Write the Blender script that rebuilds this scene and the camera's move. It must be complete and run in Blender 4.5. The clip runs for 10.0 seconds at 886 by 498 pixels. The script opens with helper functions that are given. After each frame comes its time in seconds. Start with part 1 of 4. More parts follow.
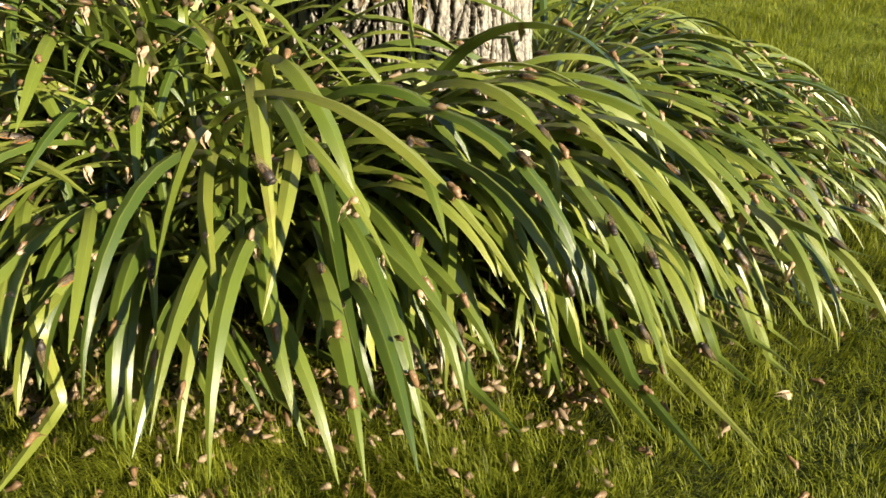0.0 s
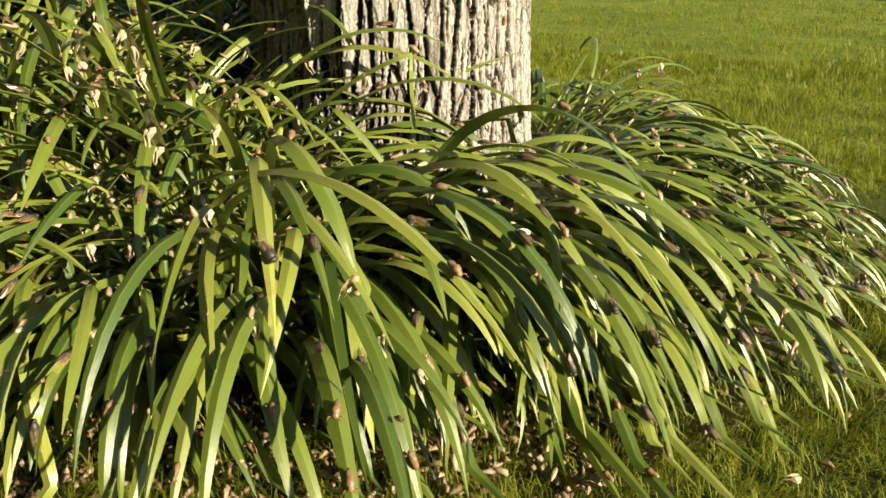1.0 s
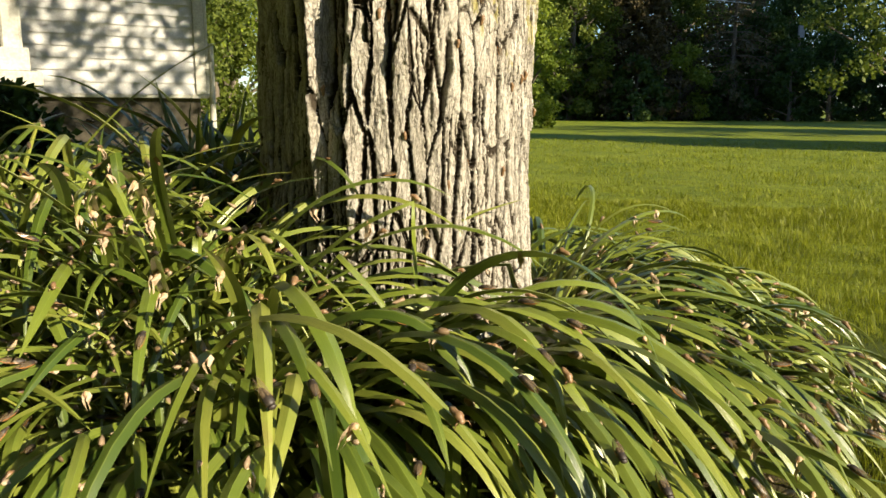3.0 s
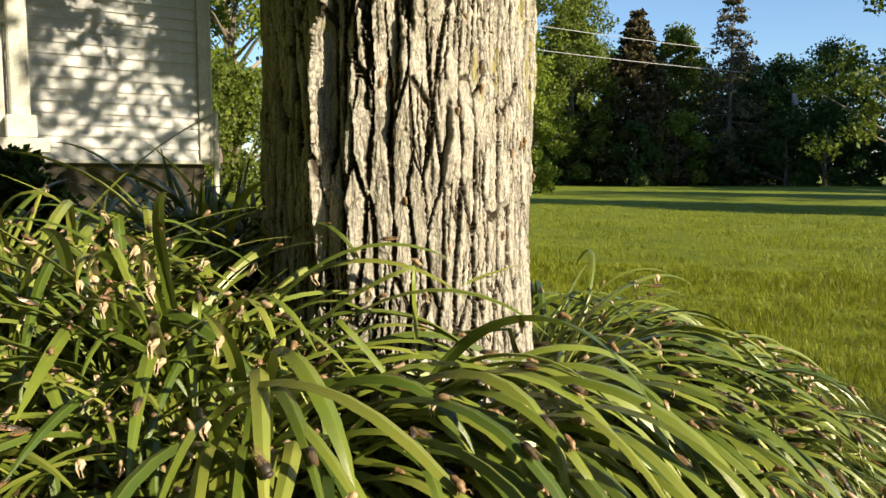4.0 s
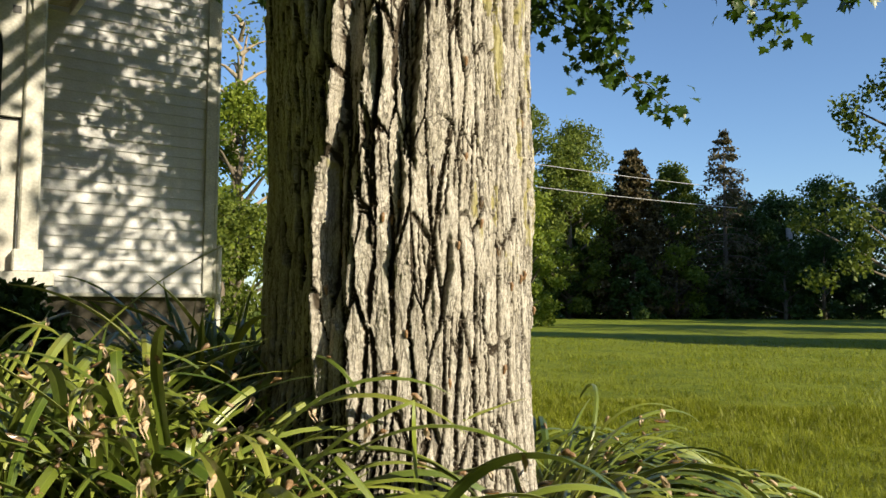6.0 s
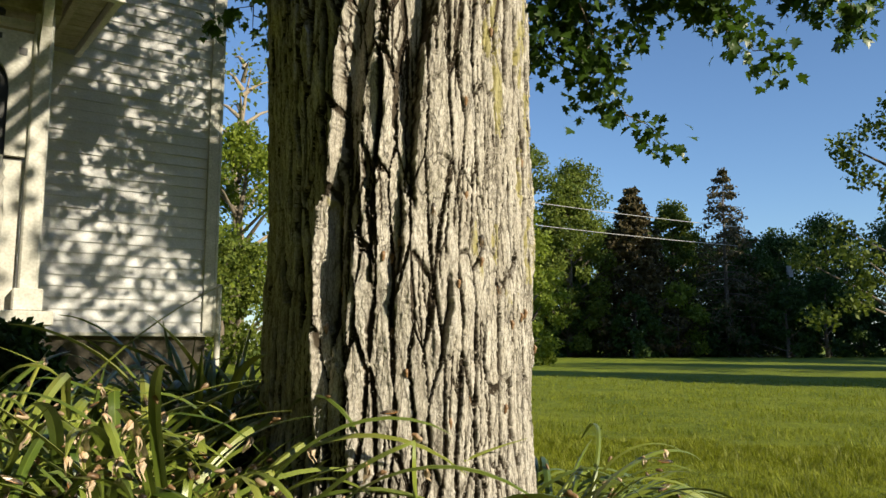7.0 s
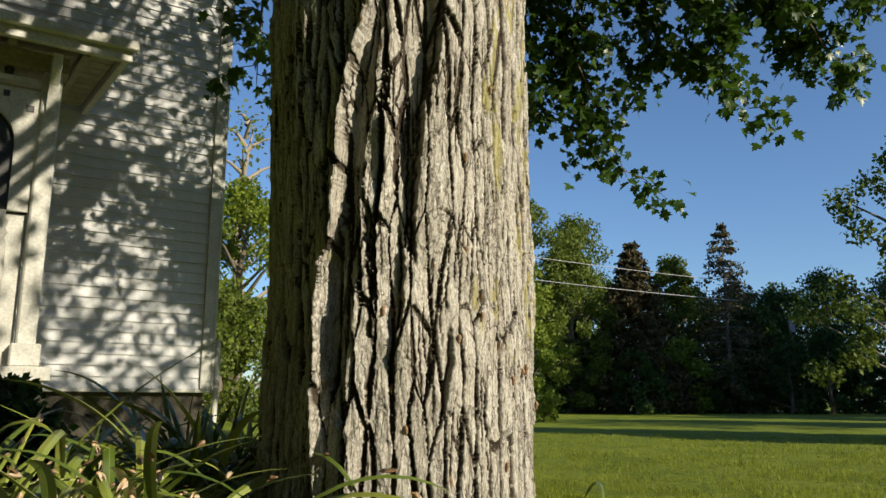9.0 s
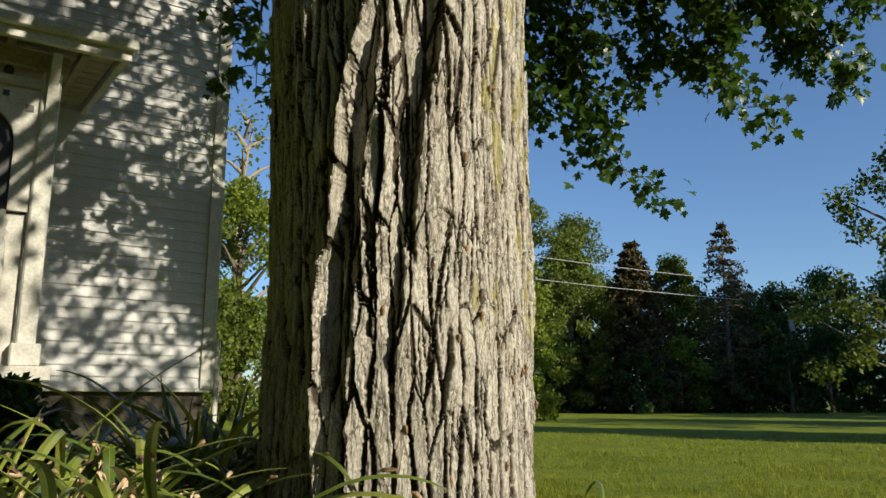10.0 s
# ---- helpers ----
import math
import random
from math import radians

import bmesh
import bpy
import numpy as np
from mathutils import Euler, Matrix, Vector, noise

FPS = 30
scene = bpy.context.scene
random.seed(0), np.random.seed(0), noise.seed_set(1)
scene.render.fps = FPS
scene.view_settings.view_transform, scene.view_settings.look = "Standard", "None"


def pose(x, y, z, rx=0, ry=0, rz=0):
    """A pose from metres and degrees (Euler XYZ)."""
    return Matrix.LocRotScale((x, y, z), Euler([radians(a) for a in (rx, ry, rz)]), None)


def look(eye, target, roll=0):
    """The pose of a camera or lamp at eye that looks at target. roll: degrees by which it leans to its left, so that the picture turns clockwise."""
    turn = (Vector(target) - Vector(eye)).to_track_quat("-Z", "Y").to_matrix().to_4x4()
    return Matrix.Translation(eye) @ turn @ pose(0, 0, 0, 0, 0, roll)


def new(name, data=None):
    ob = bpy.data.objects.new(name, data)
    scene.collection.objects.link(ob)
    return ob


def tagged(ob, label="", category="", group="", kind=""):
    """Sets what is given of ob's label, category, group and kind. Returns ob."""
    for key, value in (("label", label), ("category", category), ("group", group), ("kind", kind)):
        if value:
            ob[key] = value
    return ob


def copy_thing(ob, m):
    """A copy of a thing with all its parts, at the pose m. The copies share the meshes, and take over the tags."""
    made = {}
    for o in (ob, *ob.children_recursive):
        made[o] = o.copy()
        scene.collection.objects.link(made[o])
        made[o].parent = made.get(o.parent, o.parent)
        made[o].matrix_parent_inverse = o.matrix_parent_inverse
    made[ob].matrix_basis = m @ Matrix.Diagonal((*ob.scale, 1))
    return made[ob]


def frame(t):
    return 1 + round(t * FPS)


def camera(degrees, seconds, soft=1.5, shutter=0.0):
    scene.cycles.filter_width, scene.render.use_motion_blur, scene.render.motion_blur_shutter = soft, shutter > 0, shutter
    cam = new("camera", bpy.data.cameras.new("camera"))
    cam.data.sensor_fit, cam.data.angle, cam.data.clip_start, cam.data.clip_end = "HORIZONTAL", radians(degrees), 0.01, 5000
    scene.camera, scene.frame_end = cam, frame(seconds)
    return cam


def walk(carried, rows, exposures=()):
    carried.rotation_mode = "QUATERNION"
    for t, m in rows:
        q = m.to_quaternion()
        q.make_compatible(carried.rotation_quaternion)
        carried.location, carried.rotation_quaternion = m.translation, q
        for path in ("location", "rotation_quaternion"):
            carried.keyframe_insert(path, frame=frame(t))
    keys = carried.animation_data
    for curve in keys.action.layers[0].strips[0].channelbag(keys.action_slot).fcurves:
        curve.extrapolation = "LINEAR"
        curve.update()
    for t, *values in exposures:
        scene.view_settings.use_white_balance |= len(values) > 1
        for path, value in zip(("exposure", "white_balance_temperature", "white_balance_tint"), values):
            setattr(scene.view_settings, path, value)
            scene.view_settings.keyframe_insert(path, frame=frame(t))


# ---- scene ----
cam = camera(59.92, 10.0)
EYE = (0.0, 0.0, 0.75)
# seconds, yaw, pitch, roll
PATH = [
    (0.0, -0.28, -26.98, -0.38), (0.5, -0.27, -24.09, -0.36), (1.0, -0.20, -21.15, -0.44), (1.5, -0.18, -18.04, -0.40),
    (2.0, -0.23, -15.57, -0.24), (2.5, -0.16, -12.78, -0.25), (4.0, -0.10, -5.59, -0.18), (4.5, -0.10, -2.59, -0.24),
    (5.0, -0.09, -0.40, -0.21), (5.5, -0.07, 2.21, -0.20), (7.0, -0.02, 7.17, -0.06), (7.5, -0.01, 8.59, -0.04),
    (8.0, -0.01, 9.99, -0.05), (8.5, 0.0, 10.93, -0.04), (9.0, 0.0, 11.25, -0.06), (9.5, 0.0, 11.21, -0.03), (10.0, 0.0, 11.20, 0.0)]
walk(cam, [(t, pose(*EYE, 90 + p, r, y)) for t, y, p, r in PATH],
     exposures=[(0.0, 1.24, 6650, 10), (2.5, 1.15, 6900, 10), (5.0, 0.95, 6750, 10), (7.5, 0.66, 6400, 10), (10.0, 0.46, 6250, 10)])

# ---- world and sun ----
SUN_EL, SUN_AZ = radians(25), radians(128)      # azimuth from ahead, to the right
to_sun = Vector((math.sin(SUN_AZ) * math.cos(SUN_EL), math.cos(SUN_AZ) * math.cos(SUN_EL), math.sin(SUN_EL)))
world = bpy.data.worlds.new("world")
scene.world = world
world.use_nodes = True
sky = world.node_tree.nodes.new("ShaderNodeTexSky")
sky.sky_type, sky.sun_disc, sky.sun_elevation, sky.sun_rotation = "NISHITA", False, SUN_EL, SUN_AZ
sky.air_density, sky.dust_density, sky.ozone_density = 1.0, 0.5, 5.0
world.node_tree.links.new(sky.outputs[0], world.node_tree.nodes["Background"].inputs[0])
world.node_tree.nodes["Background"].inputs[1].default_value = 0.098
sun = new("sun", bpy.data.lights.new("sun", "SUN"))
sun.data.energy, sun.data.angle, sun.data.color = 5.0, radians(0.55), (1.0, 0.885, 0.66)
sun.matrix_world = look(to_sun * 60, (0, 0, 0))


# ---- small tools ----
def part(name, bm, material, parent, label="", smooth=False):
    me = bpy.data.meshes.new(name)
    bm.to_mesh(me)
    bm.free()
    if smooth:
        me.shade_smooth()
    me.materials.append(material)
    ob = new(name, me)
    ob.parent = parent
    return tagged(ob, label)


def mesh_of(name, verts, faces, material, smooth=False, uv=None):
    """A mesh from arrays; faces all of one corner count. uv: one pair a vertex."""
    me = bpy.data.meshes.new(name)
    verts = np.asarray(verts, dtype=np.float32)
    faces = np.asarray(faces, dtype=np.int32)
    k = faces.shape[1]
    me.vertices.add(len(verts))
    me.vertices.foreach_set("co", verts.ravel())
    me.loops.add(faces.size)
    me.loops.foreach_set("vertex_index", faces.ravel())
    me.polygons.add(len(faces))
    me.polygons.foreach_set("loop_start", np.arange(0, faces.size, k, dtype=np.int32))
    if uv is not None:
        me.uv_layers.new(name="UVMap").data.foreach_set("uv", np.asarray(uv, dtype=np.float32)[faces.ravel()].ravel())
    me.update(calc_edges=True)
    me.validate()
    if smooth:
        me.shade_smooth()
    me.materials.append(material)
    return me


def box(bm, x0, x1, y0, y1, z0, z1, bevel=0.0):
    vs = [bm.verts.new(p) for p in ((x0, y0, z0), (x1, y0, z0), (x1, y1, z0), (x0, y1, z0), (x0, y0, z1), (x1, y0, z1), (x1, y1, z1), (x0, y1, z1))]
    fs = [bm.faces.new([vs[i] for i in f]) for f in ((3, 2, 1, 0), (4, 5, 6, 7), (0, 1, 5, 4), (1, 2, 6, 5), (2, 3, 7, 6), (3, 0, 4, 7))]
    if bevel:
        bmesh.ops.bevel(bm, geom=list({e for f in fs for e in f.edges}), offset=bevel, segments=1, affect="EDGES")
    return bm


def slab(*a, bevel=0.004):
    return box(bmesh.new(), *a, bevel=bevel)


def tube_arrays(points, radii, sides=8):
    """Vertices and quads of a tapered tube along points."""
    points = [Vector(p) for p in points]
    verts, faces = [], []
    for i, p in enumerate(points):
        d = (points[min(i + 1, len(points) - 1)] - points[max(i - 1, 0)]).normalized()
        a = d.cross(Vector((0.31, 0.17, 0.93)) if abs(d.z) < 0.9 else Vector((1, 0.2, 0))).normalized()
        b = d.cross(a)
        for k in range(sides):
            w = 2 * math.pi * k / sides
            verts.append(p + (a * math.cos(w) + b * math.sin(w)) * radii[i])
        if i:
            for k in range(sides):
                o, q = (i - 1) * sides, i * sides
                faces.append((o + k, o + (k + 1) % sides, q + (k + 1) % sides, q + k))
    return [tuple(v) for v in verts], faces


def join(chunks):
    """One vertex and face array out of many."""
    vs, fs, n = [], [], 0
    for v, f in chunks:
        vs.append(np.asarray(v, dtype=np.float32).reshape(-1, 3))
        fs.append(np.asarray(f, dtype=np.int32) + n)
        n += len(vs[-1])
    return np.concatenate(vs), np.concatenate(fs)


def hash2(i, j, seed):
    h = np.sin(i * 127.1 + j * 311.7 + seed * 74.7) * 43758.5453
    return h - np.floor(h)


def vnoise(u, v, seed=0):
    """Smooth value noise, -1 to 1."""
    i, j = np.floor(u), np.floor(v)
    a, b = u - i, v - j
    a, b = a * a * (3 - 2 * a), b * b * (3 - 2 * b)
    h = lambda p, q: hash2(i + p, j + q, seed)
    return 2 * ((h(0, 0) * (1 - a) + h(1, 0) * a) * (1 - b) + (h(0, 1) * (1 - a) + h(1, 1) * a) * b) - 1


def fbm(u, v, seed=0, octaves=4):
    return sum(vnoise(u * 2 ** k, v * 2 ** k, seed + k) * 0.5 ** k for k in range(octaves))


def cells(u, v, seed=0):
    """Cell noise: distance to the border, a random number a cell, offsets from its middle."""
    i, j = np.floor(u), np.floor(v)
    f1, f2 = np.full(u.shape, 9.0), np.full(u.shape, 9.0)
    rnd, du, dv = np.zeros(u.shape), np.zeros(u.shape), np.zeros(u.shape)
    for p in (-1, 0, 1):
        for q in (-1, 0, 1):
            x = i + p + 0.1 + 0.8 * hash2(i + p, j + q, seed) - u
            y = j + q + 0.1 + 0.8 * hash2(i + p, j + q, seed + 9) - v
            d = np.hypot(x, y)
            near = d < f1
            f2 = np.where(near, f1, np.minimum(f2, d))
            rnd = np.where(near, hash2(i + p, j + q, seed + 21), rnd)
            du, dv = np.where(near, -x, du), np.where(near, -y, dv)
            f1 = np.where(near, d, f1)
    return f2 - f1, rnd, du, dv


def step01(a, b, x):
    s = np.clip((x - a) / (b - a), 0, 1)
    return s * s * (3 - 2 * s)


TRUNK = (-0.116, 2.10)


def ground_z(x, y):
    """The lawn is level, rises towards the house, and swells a little round the tree."""
    rise = 0.42 * step01(0.2, 3.6, -x) * step01(30, 12, y)
    swell = 0.13 * np.exp(-((x - TRUNK[0]) ** 2 + (y - TRUNK[1]) ** 2) / 0.45)
    return rise + swell


# ---- materials ----
def material(name):
    m = bpy.data.materials.new(name)
    m.use_nodes = True
    return m, m.node_tree, m.node_tree.nodes["Principled BSDF"]


def node(tree, kind, inputs=None, **props):
    n = tree.nodes.new(kind)
    for k, v in props.items():
        if k == "noise_dimensions":
            n.noise_dimensions = v
        elif k == "operation":
            n.operation = v
        elif k == "blend_type":
            n.blend_type = v
        elif k == "feature":
            n.feature = v
    for k, v in (inputs or {}).items():
        if isinstance(v, bpy.types.NodeSocket):
            tree.links.new(v, n.inputs[k])
        else:
            n.inputs[k].default_value = v
    return n


def ramp(tree, fac, stops):
    n = tree.nodes.new("ShaderNodeValToRGB")
    e = n.color_ramp.elements
    while len(e) < len(stops):
        e.new(0.5)
    for s, (at, col) in zip(e, stops):
        s.position, s.color = at, (*col, 1)
    tree.links.new(fac, n.inputs[0])
    return n.outputs[0]


def mix(tree, fac, a, b, kind="MIX"):
    n = tree.nodes.new("ShaderNodeMixRGB")
    n.blend_type = kind
    for s, v in zip(n.inputs, (fac, a, b)):
        if isinstance(v, bpy.types.NodeSocket):
            tree.links.new(v, s)
        else:
            s.default_value = v if isinstance(v, float) else (*v, 1)
    return n.outputs[0]


def coords(tree, scale=(1, 1, 1), kind="Object"):
    tc = tree.nodes.new("ShaderNodeTexCoord")
    return node(tree, "ShaderNodeMapping", {"Vector": tc.outputs[kind], "Scale": scale}).outputs[0]


def bump(tree, height, bsdf, strength, distance):
    n = node(tree, "ShaderNodeBump", {"Height": height, "Strength": strength, "Distance": distance})
    tree.links.new(n.outputs[0], bsdf.inputs["Normal"])


def simple(name, c1, c2, rough=0.7, scale=8.0, bump_at=60.0, relief=0.002, metal=0.0, stretch=(1, 1, 1)):
    """Two tones mixed by coarse and fine noise, with fine relief."""
    m, t, b = material(name)
    v = coords(t, stretch)
    n1 = node(t, "ShaderNodeTexNoise", {"Vector": v, "Scale": scale, "Detail": 6.0, "Roughness": 0.65})
    n2 = node(t, "ShaderNodeTexNoise", {"Vector": v, "Scale": bump_at, "Detail": 4.0})
    f = node(t, "ShaderNodeMath", {0: n1.outputs[0], 1: n2.outputs[0]}, operation="MULTIPLY").outputs[0]
    t.links.new(ramp(t, f, [(0.12, c1), (0.42, c2)]), b.inputs["Base Color"])
    b.inputs["Roughness"].default_value, b.inputs["Metallic"].default_value = rough, metal
    bump(t, n2.outputs[0], b, 0.5, relief)
    return m


def leafy(name, dark, light, rough=0.5, through_light=0.35, by_object=False, scale=0.6, spec=0.5):
    """Foliage: colour varies leaf by leaf and by noise; some light comes through."""
    m, t, b = material(name)
    rnd = node(t, "ShaderNodeObjectInfo").outputs["Random"] if by_object else node(t, "ShaderNodeNewGeometry").outputs["Random Per Island"]
    n = node(t, "ShaderNodeTexNoise", {"Vector": coords(t), "Scale": scale, "Detail": 3.0}).outputs[0]
    f = node(t, "ShaderNodeMath", {0: rnd, 1: n}, operation="ADD").outputs[0]
    f = node(t, "ShaderNodeMath", {0: f, 1: 0.5}, operation="MULTIPLY").outputs[0]
    col = ramp(t, f, [(0.25, dark), (0.75, light)])
    t.links.new(col, b.inputs["Base Color"])
    b.inputs["Roughness"].default_value, b.inputs["Specular IOR Level"].default_value = rough, spec
    tr = node(t, "ShaderNodeBsdfTranslucent", {"Color": mix(t, 0.5, col, (light[0] * 1.6, light[1] * 1.7, light[2]))})
    mx = node(t, "ShaderNodeMixShader", {0: through_light, 1: b.outputs[0], 2: tr.outputs[0]})
    t.links.new(mx.outputs[0], t.nodes["Material Output"].inputs[0])
    return m


def strap_leaf_material():
    """Strap leaves: fine veins along the blade, a paler midrib, browned tips."""
    m, t, b = material("strap_leaf")
    uv = node(t, "ShaderNodeTexCoord").outputs["UV"]
    sep = node(t, "ShaderNodeSeparateXYZ", {0: uv})
    rnd = node(t, "ShaderNodeObjectInfo").outputs["Random"]
    base = ramp(t, rnd, [(0.0, (0.062, 0.104, 0.015)), (0.5, (0.178, 0.225, 0.033)), (1.0, (0.290, 0.320, 0.066))])
    veins = node(t, "ShaderNodeTexNoise", {"Vector": node(t, "ShaderNodeMapping", {"Vector": uv, "Scale": (34, 1.2, 1)}).outputs[0], "Scale": 1.0, "Detail": 3.0})
    col = mix(t, 0.75, base, ramp(t, veins.outputs[0], [(0.3, (0.5, 0.55, 0.5)), (0.7, (1.3, 1.25, 1.3))]), "MULTIPLY")
    mid = node(t, "ShaderNodeMath", {0: sep.outputs[0], 1: 0.5}, operation="SUBTRACT")
    mid = node(t, "ShaderNodeMath", {0: mid.outputs[0]}, operation="ABSOLUTE").outputs[0]
    rib = ramp(t, mid, [(0.0, (0.35, 0.35, 0.35)), (0.10, (0, 0, 0))])
    col = mix(t, rib, col, (0.26, 0.32, 0.06))
    big = node(t, "ShaderNodeTexNoise", {"Vector": coords(t), "Scale": 5.0, "Detail": 3.0}).outputs[0]
    col = mix(t, 0.8, col, ramp(t, big, [(0.3, (0.62, 0.72, 0.55)), (0.7, (1.25, 1.15, 1.1))]), "MULTIPLY")
    col = mix(t, ramp(t, sep.outputs[1], [(0.0, (0.55, 0.55, 0.55)), (0.35, (0, 0, 0))]), col, (0.30, 0.33, 0.10))
    blot = node(t, "ShaderNodeTexNoise", {"Vector": coords(t), "Scale": 9.0, "Detail": 4.0}).outputs[0]
    tip = node(t, "ShaderNodeMath", {0: sep.outputs[1], 1: blot}, operation="MULTIPLY").outputs[0]
    tip = node(t, "ShaderNodeMath", {0: tip, 1: rnd}, operation="MULTIPLY").outputs[0]
    col = mix(t, ramp(t, tip, [(0.56, (0, 0, 0)), (0.64, (1, 1, 1))]), col, (0.22, 0.15, 0.06))
    t.links.new(col, b.inputs["Base Color"])
    b.inputs["Roughness"].default_value = 0.36
    b.inputs["Specular IOR Level"].default_value = 0.75
    b.inputs["Coat Weight"].default_value, b.inputs["Coat Roughness"].default_value = 0.25, 0.28
    bump(t, veins.outputs[0], b, 0.35, 0.0015)
    tr = node(t, "ShaderNodeBsdfTranslucent", {"Color": mix(t, 0.5, col, (0.30, 0.38, 0.05))})
    mx = node(t, "ShaderNodeMixShader", {0: 0.12, 1: b.outputs[0], 2: tr.outputs[0]})
    t.links.new(mx.outputs[0], t.nodes["Material Output"].inputs[0])
    return m


def bark_material():
    """Pale grey flaking bark, brown cracks with painted shade, ochre lichen on one flank."""
    m, t, b = material("bark")
    v = coords(t, (1, 1, 0.28))
    n1 = node(t, "ShaderNodeTexNoise", {"Vector": v, "Scale": 22.0, "Detail": 8.0, "Roughness": 0.7}).outputs[0]
    n2 = node(t, "ShaderNodeTexNoise", {"Vector": v, "Scale": 160.0, "Detail": 6.0, "Roughness": 0.7}).outputs[0]
    n4 = node(t, "ShaderNodeTexNoise", {"Vector": coords(t, (1, 1, 0.5)), "Scale": 290.0, "Detail": 5.0, "Roughness": 0.7}).outputs[0]
    n3 = node(t, "ShaderNodeTexNoise", {"Vector": coords(t), "Scale": 26.0, "Detail": 6.0, "Roughness": 0.65}).outputs[0]
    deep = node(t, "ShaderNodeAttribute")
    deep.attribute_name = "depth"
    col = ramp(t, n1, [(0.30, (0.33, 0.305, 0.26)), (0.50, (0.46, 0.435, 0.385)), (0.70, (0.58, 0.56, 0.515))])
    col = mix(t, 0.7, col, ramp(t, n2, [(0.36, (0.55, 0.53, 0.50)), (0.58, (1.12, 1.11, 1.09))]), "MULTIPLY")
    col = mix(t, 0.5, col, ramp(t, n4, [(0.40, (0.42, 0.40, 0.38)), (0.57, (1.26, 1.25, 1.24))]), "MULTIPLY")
    # brown crack floors; shade of cracks and plate edges painted in by depth
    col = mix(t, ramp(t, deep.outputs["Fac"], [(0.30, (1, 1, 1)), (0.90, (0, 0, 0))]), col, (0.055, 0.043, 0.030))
    # ragged upright cracks of uneven width
    warp = node(t, "ShaderNodeTexNoise", {"Vector": coords(t), "Scale": 70.0, "Detail": 4.0, "Roughness": 0.65}).outputs["Color"]
    gate = node(t, "ShaderNodeTexNoise", {"Vector": coords(t, (1, 1, 0.3)), "Scale": 16.0, "Detail": 3.0}).outputs[0]

    def cracks(size, tall, wide):
        v = node(t, "ShaderNodeVectorMath", {0: coords(t, (1, 1, tall)), 1: node(t, "ShaderNodeVectorMath", {0: warp, 1: (0.010, 0.010, 0.004)}, operation="MULTIPLY").outputs[0]}, operation="ADD").outputs[0]
        d = node(t, "ShaderNodeTexVoronoi", {"Vector": v, "Scale": size}, feature="DISTANCE_TO_EDGE").outputs[0]
        w = node(t, "ShaderNodeMapRange", {"Value": gate, "From Min": 0.40, "From Max": 0.66, "To Min": -0.02, "To Max": wide}).outputs[0]
        d = node(t, "ShaderNodeMath", {0: d, 1: w}, operation="SUBTRACT").outputs[0]
        return ramp(t, d, [(0.0, (0, 0, 0)), (0.035, (1, 1, 1))])

    crack = cracks(60.0, 0.14, 0.05)
    col = mix(t, 0.45, col, ramp(t, crack, [(0.0, (0.16, 0.125, 0.09)), (1.0, (1, 1, 1))]), "MULTIPLY")
    relief = node(t, "ShaderNodeMath", {0: n2, 1: node(t, "ShaderNodeMath", {0: crack, 1: 1.0}, operation="MULTIPLY").outputs[0]}, operation="ADD").outputs[0]
    moss = node(t, "ShaderNodeAttribute")
    moss.attribute_name = "lichen"
    f = node(t, "ShaderNodeMath", {0: moss.outputs["Fac"], 1: n3}, operation="MULTIPLY").outputs[0]
    f = node(t, "ShaderNodeMath", {0: f, 1: n1}, operation="MULTIPLY").outputs[0]
    col = mix(t, ramp(t, f, [(0.13, (0, 0, 0)), (0.21, (0.85, 0.85, 0.85))]), col, (0.31, 0.28, 0.11))
    t.links.new(col, b.inputs["Base Color"])
    b.inputs["Roughness"].default_value = 0.9
    b.inputs["Specular IOR Level"].default_value = 0.2
    bump(t, relief, b, 1.0, 0.005)
    return m


def lawn_material():
    m, t, b = material("lawn")
    v = coords(t)
    n1 = node(t, "ShaderNodeTexNoise", {"Vector": v, "Scale": 0.7, "Detail": 6.0, "Roughness": 0.6}).outputs[0]
    n2 = node(t, "ShaderNodeTexNoise", {"Vector": v, "Scale": 45.0, "Detail": 5.0, "Roughness": 0.7}).outputs[0]
    n3 = node(t, "ShaderNodeTexNoise", {"Vector": v, "Scale": 7.0, "Detail": 5.0, "Roughness": 0.7}).outputs[0]
    col = ramp(t, n1, [(0.35, (0.118, 0.165, 0.012)), (0.65, (0.190, 0.235, 0.020))])
    col = mix(t, 0.7, col, ramp(t, n3, [(0.35, (0.6, 0.6, 0.55)), (0.65, (1.28, 1.22, 1.1))]), "MULTIPLY")
    col = mix(t, 0.8, col, ramp(t, n2, [(0.3, (0.35, 0.38, 0.3)), (0.65, (1.35, 1.3, 1.1))]), "MULTIPLY")
    # dark floor near the tree, shade between the blades put into colour
    turf_shade = node(t, "ShaderNodeAttribute")
    turf_shade.attribute_name = "turf_shade"
    col = mix(t, turf_shade.outputs["Fac"], col, ramp(t, n2, [(0.3, (0.012, 0.018, 0.004)), (0.7, (0.042, 0.054, 0.010))]))
    soil = node(t, "ShaderNodeAttribute")
    soil.attribute_name = "soil"
    col = mix(t, soil.outputs["Fac"], col, ramp(t, n2, [(0.3, (0.03, 0.022, 0.012)), (0.7, (0.11, 0.08, 0.045))]))
    t.links.new(col, b.inputs["Base Color"])
    b.inputs["Roughness"].default_value = 0.85
    b.inputs["Specular IOR Level"].default_value = 0.2
    bump(t, n2, b, 0.8, 0.03)
    return m


